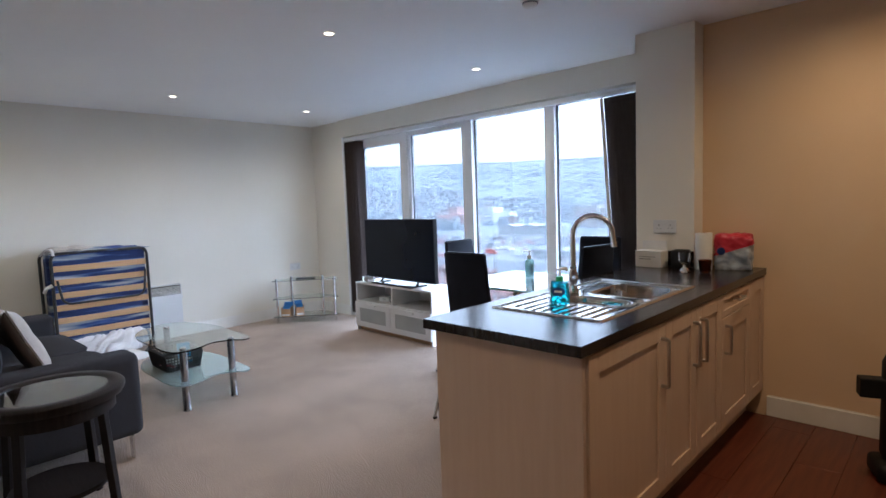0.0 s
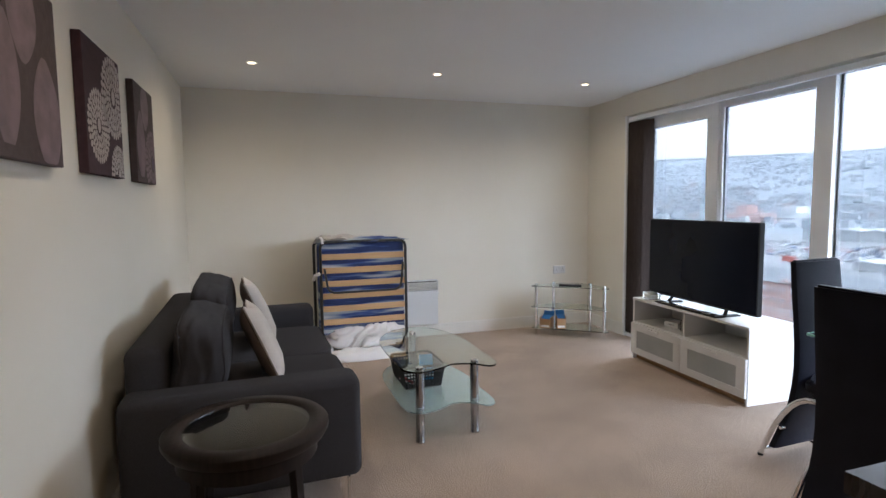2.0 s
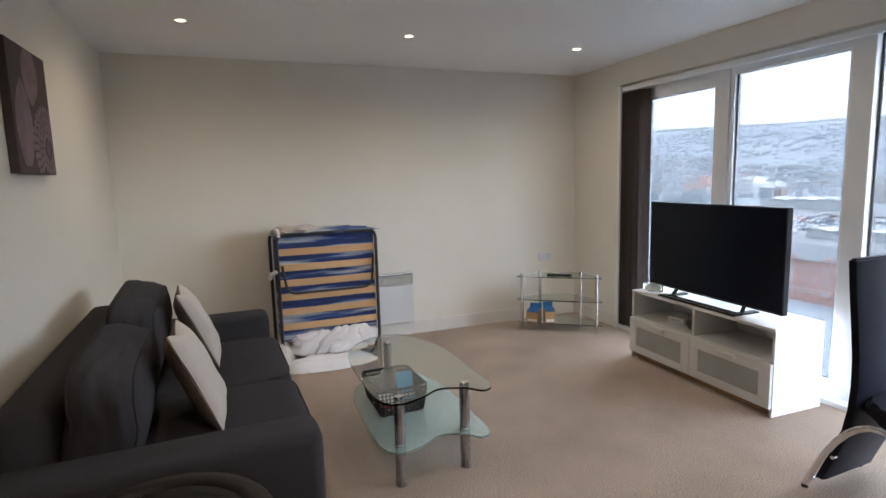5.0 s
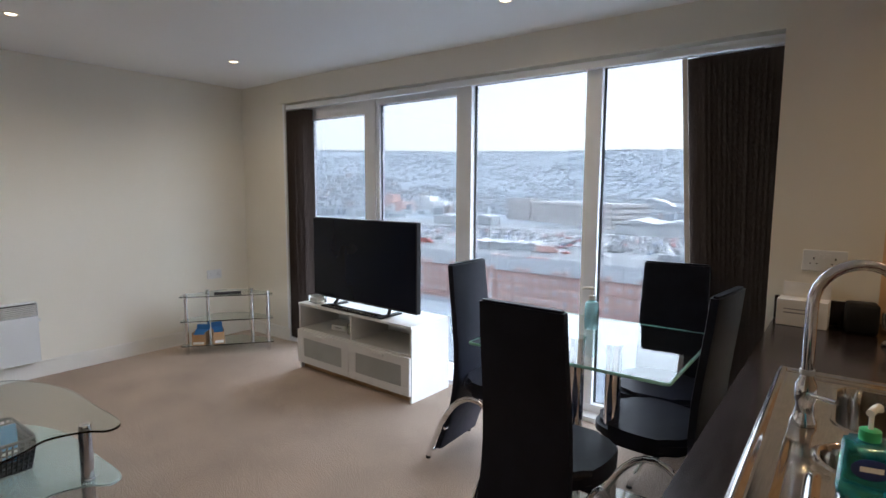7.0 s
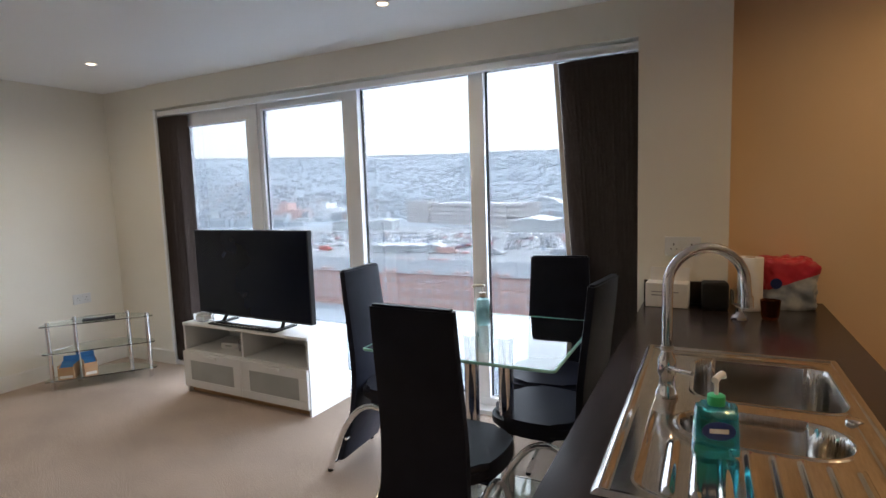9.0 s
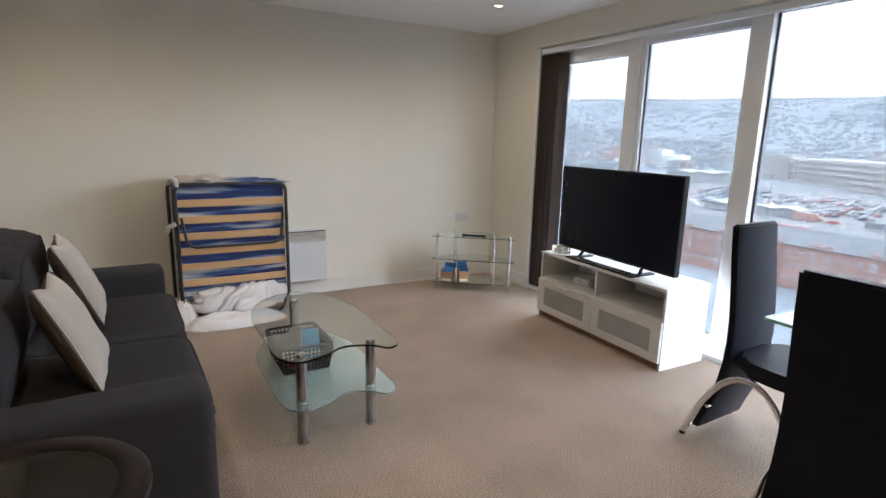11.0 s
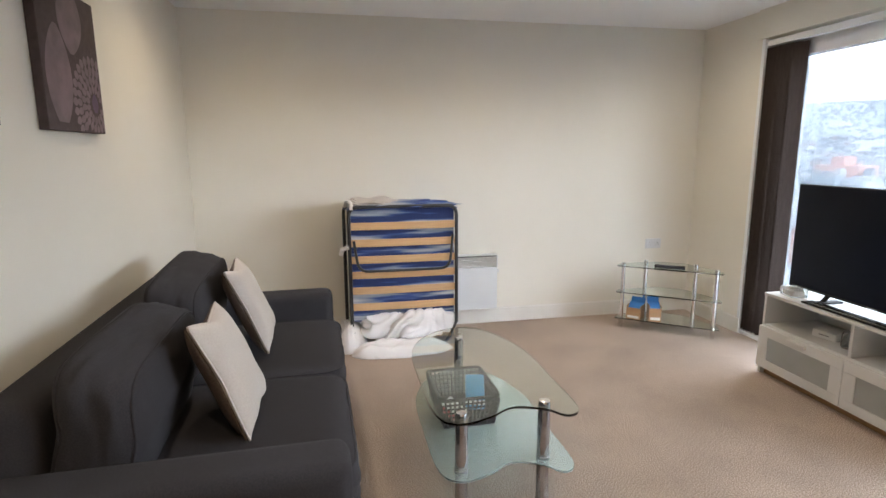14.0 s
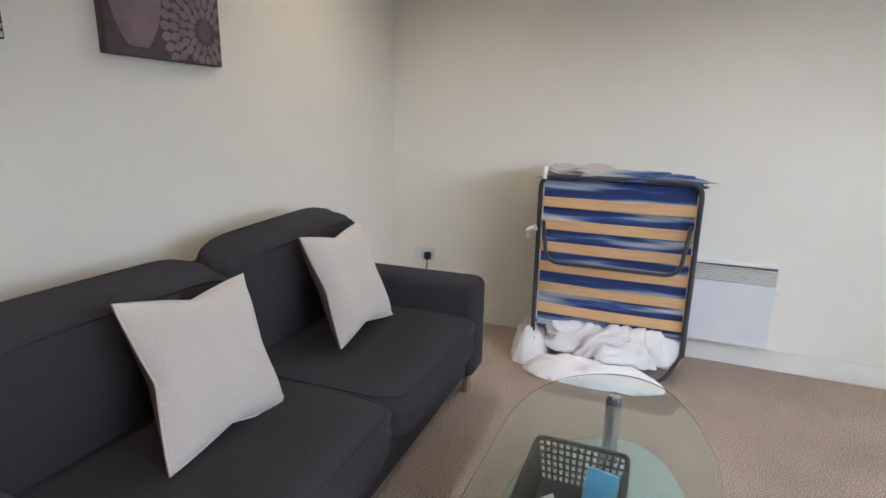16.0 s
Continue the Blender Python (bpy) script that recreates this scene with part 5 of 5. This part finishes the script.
bin_ = thing("vacuum_cleaner", pose(-0.56, 3.42, 0, 0, 0, 20), "black upright appliance standing by the kitchen wall", "appliance")
part("base", solid(-0.13, 0.13, -0.10, 0.10, 0.0, 0.09, r=0.03, seg=3), M_BLACK, bin_, smooth=40)
part("body", lathe(bmesh.new(), [(0.085, 0.09), (0.10, 0.12), (0.10, 0.55), (0.07, 0.62), (0.04, 0.66)], 24), M_BLACK, bin_, smooth=40)
part("side_hose", solid(-0.19, -0.08, -0.035, 0.035, 0.385, 0.475, r=0.006), M_BLACK, bin_)
part("handle", bar(rounded_path([(0, 0, 0.65), (0, 0, 0.95), (0.0, 0.06, 1.0), (0, 0.12, 0.96)], 0.05), 0.014, 10), M_BLACK, bin_, smooth=40)

router = thing("small_white_box", pose(-4.86, 3.93, 0.3295, 0, 0, 8), "small white box on the bench's open shelf", "router")
part("case", solid(-0.07, 0.07, -0.05, 0.05, 0, 0.045, r=0.006), M_WHITE, router)
part("lamp_strip", solid(-0.03, 0.03, -0.0507, -0.0502, 0.02, 0.026), M_GREYINK, router)
jar = thing("glass_jar", pose(-4.70, 3.88, 0.3295), "clear glass jar on the bench's open shelf", "jar")
part("jar_body", lathe(bmesh.new(), [(0.03, 0), (0.034, 0.006), (0.034, 0.075), (0.028, 0.09), (0.025, 0.09), (0.03, 0.073), (0.03, 0.01)], 20), M_CLEAR, jar, smooth=40)


# ---- the town below ----
GZ = -32.0
# Distance haze is put into the hillside's blue-grey base colour.
M_HILL = mat("hazy_wooded_hillside", (0.265, 0.305, 0.345), 0.95, second=(0.31, 0.35, 0.39), scale=0.006, detail=9)
M_TARMAC = mat("wet_tarmac", (0.21, 0.225, 0.24), 0.7, second=(0.26, 0.275, 0.29), scale=0.1)
# Brick and slate of the flats are paled in colour to show haze.
M_BRICK = mat("hazed_red_brick_facade", (0.47, 0.29, 0.255), 0.85, second=(0.54, 0.345, 0.30), scale=0.6, detail=6)
M_PALEBRICK = mat("pale_red_brick", (0.62, 0.44, 0.41), 0.85, second=(0.68, 0.50, 0.47), scale=0.3, detail=6)
M_SLATE = mat("hazed_grey_slate_roof", (0.22, 0.24, 0.265), 0.75, second=(0.27, 0.29, 0.315), scale=0.3)
M_DECKSHADE = mat("shaded_deck_interior", (0.48, 0.49, 0.51), 0.8, second=(0.53, 0.54, 0.56), scale=0.1)
M_FARPANE = mat("grey_far_window", (0.26, 0.29, 0.33), 0.3)
M_FARFRAME = mat("white_far_frame", (0.90, 0.91, 0.92), 0.6)
M_SHED = mat("white_metal_roof", (0.58, 0.61, 0.63), 0.6, second=(0.52, 0.55, 0.57), scale=0.05)
M_BROWNBLOCK = mat("brown_deck_block", (0.56, 0.535, 0.52), 0.8, second=(0.62, 0.595, 0.58), scale=0.1)
# Blue-grey tones carry painted haze; roofs darkened, walls lifted to even the backlight.
M_ROOFS = ramp_mat("hazy_town_roofs", [(0.0, (0.19, 0.22, 0.25)), (0.4, (0.23, 0.26, 0.29)), (0.7, (0.21, 0.23, 0.25)), (0.86, (0.28, 0.31, 0.335)), (0.95, (0.50, 0.53, 0.55))], 0.9)
M_TOWN = ramp_mat("hazy_town_houses", [(0.0, (0.44, 0.49, 0.53)), (0.3, (0.50, 0.54, 0.58)), (0.55, (0.52, 0.52, 0.54)), (0.72, (0.58, 0.62, 0.65)), (0.84, (0.42, 0.47, 0.52)), (0.93, (0.90, 0.92, 0.94))], 0.9)
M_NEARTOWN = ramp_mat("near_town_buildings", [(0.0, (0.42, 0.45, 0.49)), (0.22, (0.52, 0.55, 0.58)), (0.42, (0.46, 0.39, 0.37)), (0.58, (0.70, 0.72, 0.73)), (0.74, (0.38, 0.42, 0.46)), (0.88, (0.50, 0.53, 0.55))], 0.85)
M_CARS = ramp_mat("parked_cars", [(0.0, (0.6, 0.62, 0.64)), (0.28, (0.10, 0.11, 0.13)), (0.52, (0.34, 0.36, 0.38)), (0.76, (0.30, 0.08, 0.08)), (0.83, (0.12, 0.18, 0.3)), (0.9, (0.55, 0.57, 0.58))], 0.3)
M_VANS = ramp_mat("road_vehicles", [(0.0, (0.80, 0.81, 0.82)), (0.45, (0.50, 0.16, 0.14)), (0.6, (0.35, 0.37, 0.40)), (0.75, (0.62, 0.40, 0.36)), (0.88, (0.16, 0.22, 0.33))], 0.4)
# Tree tones lifted to blue-grey for haze and to offset their backlit sides.
M_TREES = ramp_mat("hazy_bare_trees", [(0.0, (0.33, 0.38, 0.42)), (0.4, (0.37, 0.42, 0.46)), (0.7, (0.35, 0.40, 0.44))], 0.95)

rng = random.Random(7)


def rise(x, y):
    """Height of the land: flat by the river, a long wooded ridge behind."""
    d = math.hypot(x + 3, y) - 80
    t = min(1.0, max(0.0, (d - 700) / 1700))
    far = min(math.hypot(x + 3, y), 3300)
    ridge = 33 + far * (0.0695 - 0.03 * min(0.8, max(0.0, x / (y + 1) + 0.33)) + 0.003 * noise.noise(Vector((x / (y + 1) * 1.5 + 3, 1.3, 0))))
    return GZ + (t * t * (3 - 2 * t)) * ridge + 7 * t * noise.noise(Vector((x * 0.003, y * 0.003, 5)))


bm = bmesh.new()
nx, ny = 70, 46
ys = [4.9 + (4400 - 4.9) * (j / ny) ** 1.7 for j in range(ny + 1)]
grid = []
for i in range(nx + 1):
    u = -1 + 2 * i / nx
    grid.append([bm.verts.new((-300 + u * (900 + y * 1.35), y if y > 60 else y, rise(-300 + u * (900 + y * 1.35), y) if y > 500 else GZ)) for y in ys])
for i in range(nx):
    for j in range(ny):
        bm.faces.new((grid[i][j], grid[i + 1][j], grid[i + 1][j + 1], grid[i][j + 1]))
land = setting("ground", bm, M_HILL, "town ground rising to a long hillside, haze in its colour", "ground")
for f in land.data.polygons:
    f.use_smooth = True
setting("car_park", solid(-420, 160, 235, 470, GZ + 0.05, GZ + 0.25), M_TARMAC, "wide wet tarmac car park", "car park")


def houses(name, count, y0, y1, size, label, seed, material):
    r = random.Random(seed)
    verts, faces = [], []
    for _ in range(count):
        y = y0 + (y1 - y0) * r.random() ** 1.2
        x = -300 + r.uniform(-1, 1) * (250 + y * 1.05)
        if noise.noise(Vector((x * 0.004, y * 0.004, seed))) < -0.12 and r.random() < 0.8:
            continue
        if y < 610 and -420 < x < 160:
            continue
        w, d, h = size * r.uniform(0.7, 2.6), size * r.uniform(0.7, 1.4), size * r.uniform(0.55, 1.1)
        z = rise(x, y) - 1
        a = r.uniform(-0.5, 0.5)
        c, s = math.cos(a), math.sin(a)
        b = len(verts)
        for px, py, pz in ((-w, -d, 0), (w, -d, 0), (w, d, 0), (-w, d, 0), (-w, -d, h), (w, -d, h), (w, d, h), (-w, d, h), (-w, 0, h * 1.3), (w, 0, h * 1.3)):
            verts.append((x + (c * px - s * py) / 2, y + (s * px + c * py) / 2, z + pz))
        faces += [(b, b + 1, b + 5, b + 4), (b + 1, b + 2, b + 6, b + 9, b + 5), (b + 2, b + 3, b + 7, b + 6), (b + 3, b, b + 4, b + 8, b + 7), (b + 4, b + 5, b + 9, b + 8), (b + 6, b + 7, b + 8, b + 9)]
    me = bpy.data.meshes.new(name)
    me.from_pydata(verts, [], faces)
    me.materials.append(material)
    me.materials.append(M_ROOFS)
    for k, f in enumerate(me.polygons):
        f.material_index = int(k % 6 > 3)
    return tagged(new(name, me), label, "houses", "", "stuff")


houses("far_houses", 13000, 640, 2700, 4.6, "hundreds of small houses over the hillside, paled by painted haze", 3, M_TOWN)
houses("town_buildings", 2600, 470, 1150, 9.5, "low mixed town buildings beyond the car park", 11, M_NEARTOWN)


def trees(name, count, y0, y1, label, seed):
    r = random.Random(seed)
    verts, faces = [], []
    for _ in range(count):
        y = y0 + (y1 - y0) * r.random()
        x = -300 + r.uniform(-1, 1) * (200 + y * 1.05)
        if noise.noise(Vector((x * 0.0035 + 9, y * 0.0035, seed))) < 0.05:
            continue
        s = r.uniform(4, 10)
        z = rise(x, y) - 0.45 * s
        for _ in range(3):
            ox, oy, oz, q = r.uniform(-s, s), r.uniform(-s, s), r.uniform(0, s * 0.35), s * r.uniform(0.5, 0.9)
            b = len(verts)
            verts += [(x + ox, y + oy, z + oz), (x + ox + q, y + oy, z + oz + q * 0.5), (x + ox, y + oy + q, z + oz + q * 0.6), (x + ox - q, y + oy, z + oz + q * 0.5), (x + ox, y + oy - q, z + oz + q * 0.55), (x + ox + r.uniform(-2, 2), y + oy, z + oz + q * 1.3)]
            faces += [(b, b + 2, b + 1), (b, b + 3, b + 2), (b, b + 4, b + 3), (b, b + 1, b + 4), (b + 5, b + 1, b + 2), (b + 5, b + 2, b + 3), (b + 5, b + 3, b + 4), (b + 5, b + 4, b + 1)]
    me = bpy.data.meshes.new(name)
    me.from_pydata(verts, [], faces)
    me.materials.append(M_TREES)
    return tagged(new(name, me), label, "woodland", "", "stuff")


trees("far_woodland", 7000, 560, 2700, "belts of leafless winter woodland on the hill, haze in their colour", 5)


def cars():
    r = random.Random(2)
    verts, faces = [], []
    for row in range(9):
        y = 288 + row * 12
        for k in range(150):
            if r.random() < 0.35:
                continue
            x = -400 + k * 3.6
            z = GZ + 0.25
            w, d = 1.8, 4.4
            b = len(verts)
            for px, py, pz in ((-w, -d, 0.3), (w, -d, 0.3), (w, d, 0.3), (-w, d, 0.3), (-w, -d, 0.9), (w, -d, 0.9), (w, d, 0.9), (-w, d, 0.9), (-w * 0.85, -d * 0.5, 1.5), (w * 0.85, -d * 0.5, 1.5), (w * 0.85, d * 0.6, 1.5), (-w * 0.85, d * 0.6, 1.5)):
                verts.append((x + px / 2, y + py / 2, z + pz))
            faces += [(b, b + 1, b + 5, b + 4), (b + 1, b + 2, b + 6, b + 5), (b + 2, b + 3, b + 7, b + 6), (b + 3, b, b + 4, b + 7), (b + 4, b + 5, b + 9, b + 8), (b + 5, b + 6, b + 10, b + 9), (b + 6, b + 7, b + 11, b + 10), (b + 7, b + 4, b + 8, b + 11), (b + 8, b + 9, b + 10, b + 11)]
    me = bpy.data.meshes.new("parked_cars")
    me.from_pydata(verts, [], faces)
    me.materials.append(M_CARS)
    tagged(new("parked_cars", me), "rows of parked cars of many colours on tarmac", "cars", "", "stuff")


cars()


def vans():
    """Vans and lorries nose to tail along the road before the car park."""
    r = random.Random(9)
    verts, faces = [], []
    for y in (214, 222, 262):
        x = -330.0
        while x < 90:
            L, h = r.choice(((4.6, 1.5), (5.4, 2.3), (8.5, 3.2), (12.0, 3.6)))
            x += L + r.uniform(3, 26)
            z, b, nose = GZ + 0.25, len(verts), min(1.6, L * 0.25)
            for px, pz in ((0, 0.4), (L, 0.4), (L, h * 0.55), (L - nose, h * 0.6), (L - nose - 0.4, h), (0, h)):
                verts.extend(((x + px, y - 1.1, z + pz), (x + px, y + 1.1, z + pz)))
            faces.extend((b + 2 * k, b + 2 * k + 1, b + (2 * k + 3) % 12, b + (2 * k + 2) % 12) for k in range(6))
            faces += [tuple(b + 2 * k for k in range(6)), tuple(b + 2 * k + 1 for k in range(6))]
    me = bpy.data.meshes.new("road_vehicles")
    me.from_pydata(verts, [], faces)
    me.materials.append(M_VANS)
    tagged(new("road_vehicles", me), "white and red vans and lorries along the road", "vehicles", "", "stuff")


vans()
setting("road", solid(-420, 160, 208, 228, GZ + 0.05, GZ + 0.24), M_TARMAC, "grey road between the flats and the car park", "road")


def flats(m, bays, label):
    """A brick block with gabled bays, slate roof and white windows."""
    f = thing("brick_flats", m, label, "apartment building", "red brick riverside flats")
    W, D, H = 2.9, 11.0, 10.6
    L = bays * W
    part("wall", solid(0, L, 0, D, 0, H), M_BRICK, f)
    bm = bmesh.new()
    q = [bm.verts.new(v) for v in ((-0.5, -0.6, H), (L + 0.5, -0.6, H), (L + 0.5, D + 0.6, H), (-0.5, D + 0.6, H), (-0.5, D / 2, H + 3.3), (L + 0.5, D / 2, H + 3.3))]
    for k in ((0, 1, 5, 4), (2, 3, 4, 5), (1, 2, 5), (3, 0, 4), (0, 3, 2, 1)):
        bm.faces.new([q[i] for i in k])
    part("roof", bm, M_SLATE, f, "grey slate roof")
    wp = part("window", solid(-0.62, 0.62, -0.10, -0.02, 0, 1.15), M_FARFRAME, f)
    wp.matrix_basis = pose(0.9 + W * 0.0 + 0.9, 0, 1.0)
    pn = part("pane", solid(-0.47, -0.07, -0.13, -0.105, 0.16, 0.99), M_FARPANE, wp)
    p2 = part("pane", solid(0.07, 0.47, -0.13, -0.105, 0.16, 0.99), M_FARPANE, wp)
    for b in range(bays):
        bal = b % 4 in (0, 1)
        for s in range(3):
            x, z = W * (b + 0.5), 2.3 + 2.85 * s
            if bal:
                o = twin(wp, "window", pose(x, -0.22, z - 0.35) @ Matrix.Diagonal((0.95, 1.0, 1.5, 1)))
            else:
                o = twin(wp, "window", pose(x, 0, z))
            for src in (pn, p2):
                c = new("pane", src.data)
                c.parent = o
        if bal and b % 4 == 0:
            bm = bmesh.new()
            vs = [bm.verts.new(v) for v in ((W * b, -0.2, 0), (W * (b + 2), -0.2, 0), (W * (b + 2), -0.2, H), (W * (b + 1.5), -0.2, H + 1.1), (W * (b + 1), -0.2, H + 0.2), (W * (b + 0.5), -0.2, H + 1.1), (W * b, -0.2, H))]
            bk = [bm.verts.new((v.co.x, 0.0 if v.co.z < H - 0.1 else 2.6, v.co.z)) for v in vs]
            bm.faces.new(vs)
            for i in range(7):
                bm.faces.new((vs[i], bk[i], bk[(i + 1) % 7], vs[(i + 1) % 7]))
            part("gable_bay", bm, M_BRICK, f)
    return f


flats(pose(-170, 134, GZ), 62, "long red brick riverside flats with white windows")



def shed(m, length, depth, tall, bays, label):
    t = thing("retail_shed", m, label, "warehouse", "pale-roofed sheds round the car park")
    part("wall", solid(0, length, 0, depth, 0, tall), M_SHED, t)
    step = length / bays
    for k in range(bays):
        x = step * k
        bm = bmesh.new()
        q = [bm.verts.new(v) for v in ((x, -1, tall), (x + step, -1, tall), (x + step, depth + 1, tall), (x, depth + 1, tall), (x + step / 2, -1, tall + step * 0.1), (x + step / 2, depth + 1, tall + step * 0.1))]
        for f in ((0, 1, 4), (1, 2, 5, 4), (2, 3, 5), (3, 0, 4, 5)):
            bm.faces.new([q[i] for i in f])
        part("roof", bm, M_SHED, t)


shed(pose(-178, 258, GZ, 0, 0, 8), 44, 12, 4, 4, "long low pale shed at the edge of the car park")
shed(pose(-142, 402, GZ, 0, 0, 6), 180, 50, 9, 6, "large pale-roofed hall beyond the parked cars")
shed(pose(-330, 420, GZ, 0, 0, 15), 60, 26, 8, 3, "pale canopy building beside the car park")
deck = thing("parking_deck", pose(-287, 540, GZ, 0, 0, -35), "long brown multi-storey parking deck", "parking deck")
for k in range(5):
    part("storey", solid(0, 150, 0, 40, k * 4.8, k * 4.8 + 2.6), M_BROWNBLOCK, deck)
part("core", solid(2, 148, 2, 38, 0, 22), M_DECKSHADE, deck, "dark shaded interior")
tower = thing("brick_office", pose(-318, 542, GZ), "square brown brick office beside the parking deck", "office block")
for k in range(6):
    part("storey", solid(0, 29, 0, 26, k * 4.2, k * 4.2 + 2.7), M_BROWNBLOCK, tower)
part("core", solid(1, 28, 1, 25, 0, 24.6), M_DECKSHADE, tower, "dark window bands")
red = thing("brick_block", pose(-612, 622, GZ), "pale red brick block with a raised middle", "brick block")
part("wall", solid(0, 62, 0, 30, 0, 15), M_PALEBRICK, red)
part("tower", solid(22, 40, 2, 20, 15.01, 26), M_PALEBRICK, red)
white = thing("white_block", pose(-513, 616, GZ), "white office block standing above the town", "office block")
part("wall", solid(0, 20, 0, 20, 0, 24), M_FARFRAME, white)
part("annex", solid(20.1, 48, 0, 20, 0, 17), M_FARFRAME, white)
for k in range(4):
    part("window_band", solid(1.5, 18.5, -0.2, 0.0, 3 + 5 * k, 5 + 5 * k), M_FARPANE, white)


arch = thing("arched_hall", pose(-250, 830, GZ + 6), "white arched stadium roof in the town", "stadium")
bm = bmesh.new()
for k in range(14):
    a0, a1 = math.pi * k / 14, math.pi * (k + 1) / 14
    q = [bm.verts.new((-42 * math.cos(a), y, 17 * math.sin(a))) for a in (a0, a1) for y in (0, 26)]
    bm.faces.new((q[0], q[2], q[3], q[1]))
bmesh.ops.remove_doubles(bm, verts=bm.verts[:], dist=0.01)
bmesh.ops.solidify(bm, geom=bm.faces[:], thickness=1.0)
part("roof", bm, M_FARFRAME, arch)
part("wall", solid(-42, 42, 6, 20, -8, 0), M_SHED, arch)


# ---- laminate planks of the kitchen floor ----
plank_meshes = {}


def plank(x, y0, y1):
    key = round(y1 - y0, 3)
    if key not in plank_meshes:
        bm = solid(-0.0955, 0.0955, -key / 2 + 0.0005, key / 2 - 0.0005, -0.0115, 0.0)
        bmesh.ops.bevel(bm, geom=[e for e in bm.edges if all(v.co.z > -0.001 for v in e.verts)], offset=0.0012, segments=1, affect="EDGES")
        ob = part("plank", bm, M_PLANK, wood_floor)
        plank_meshes[key] = ob.data
    else:
        ob = new("plank", plank_meshes[key])
        ob.parent = wood_floor
    ob.matrix_basis = pose(x, (y0 + y1) / 2, 0)


for i in range(15):
    y = -1.9 - (0.0, 0.4, 0.8)[i % 3]
    while y < 3.86:
        plank(-1.264 + 0.192 * i, max(y, -1.9), min(y + 1.2, 3.86))
        y += 1.2
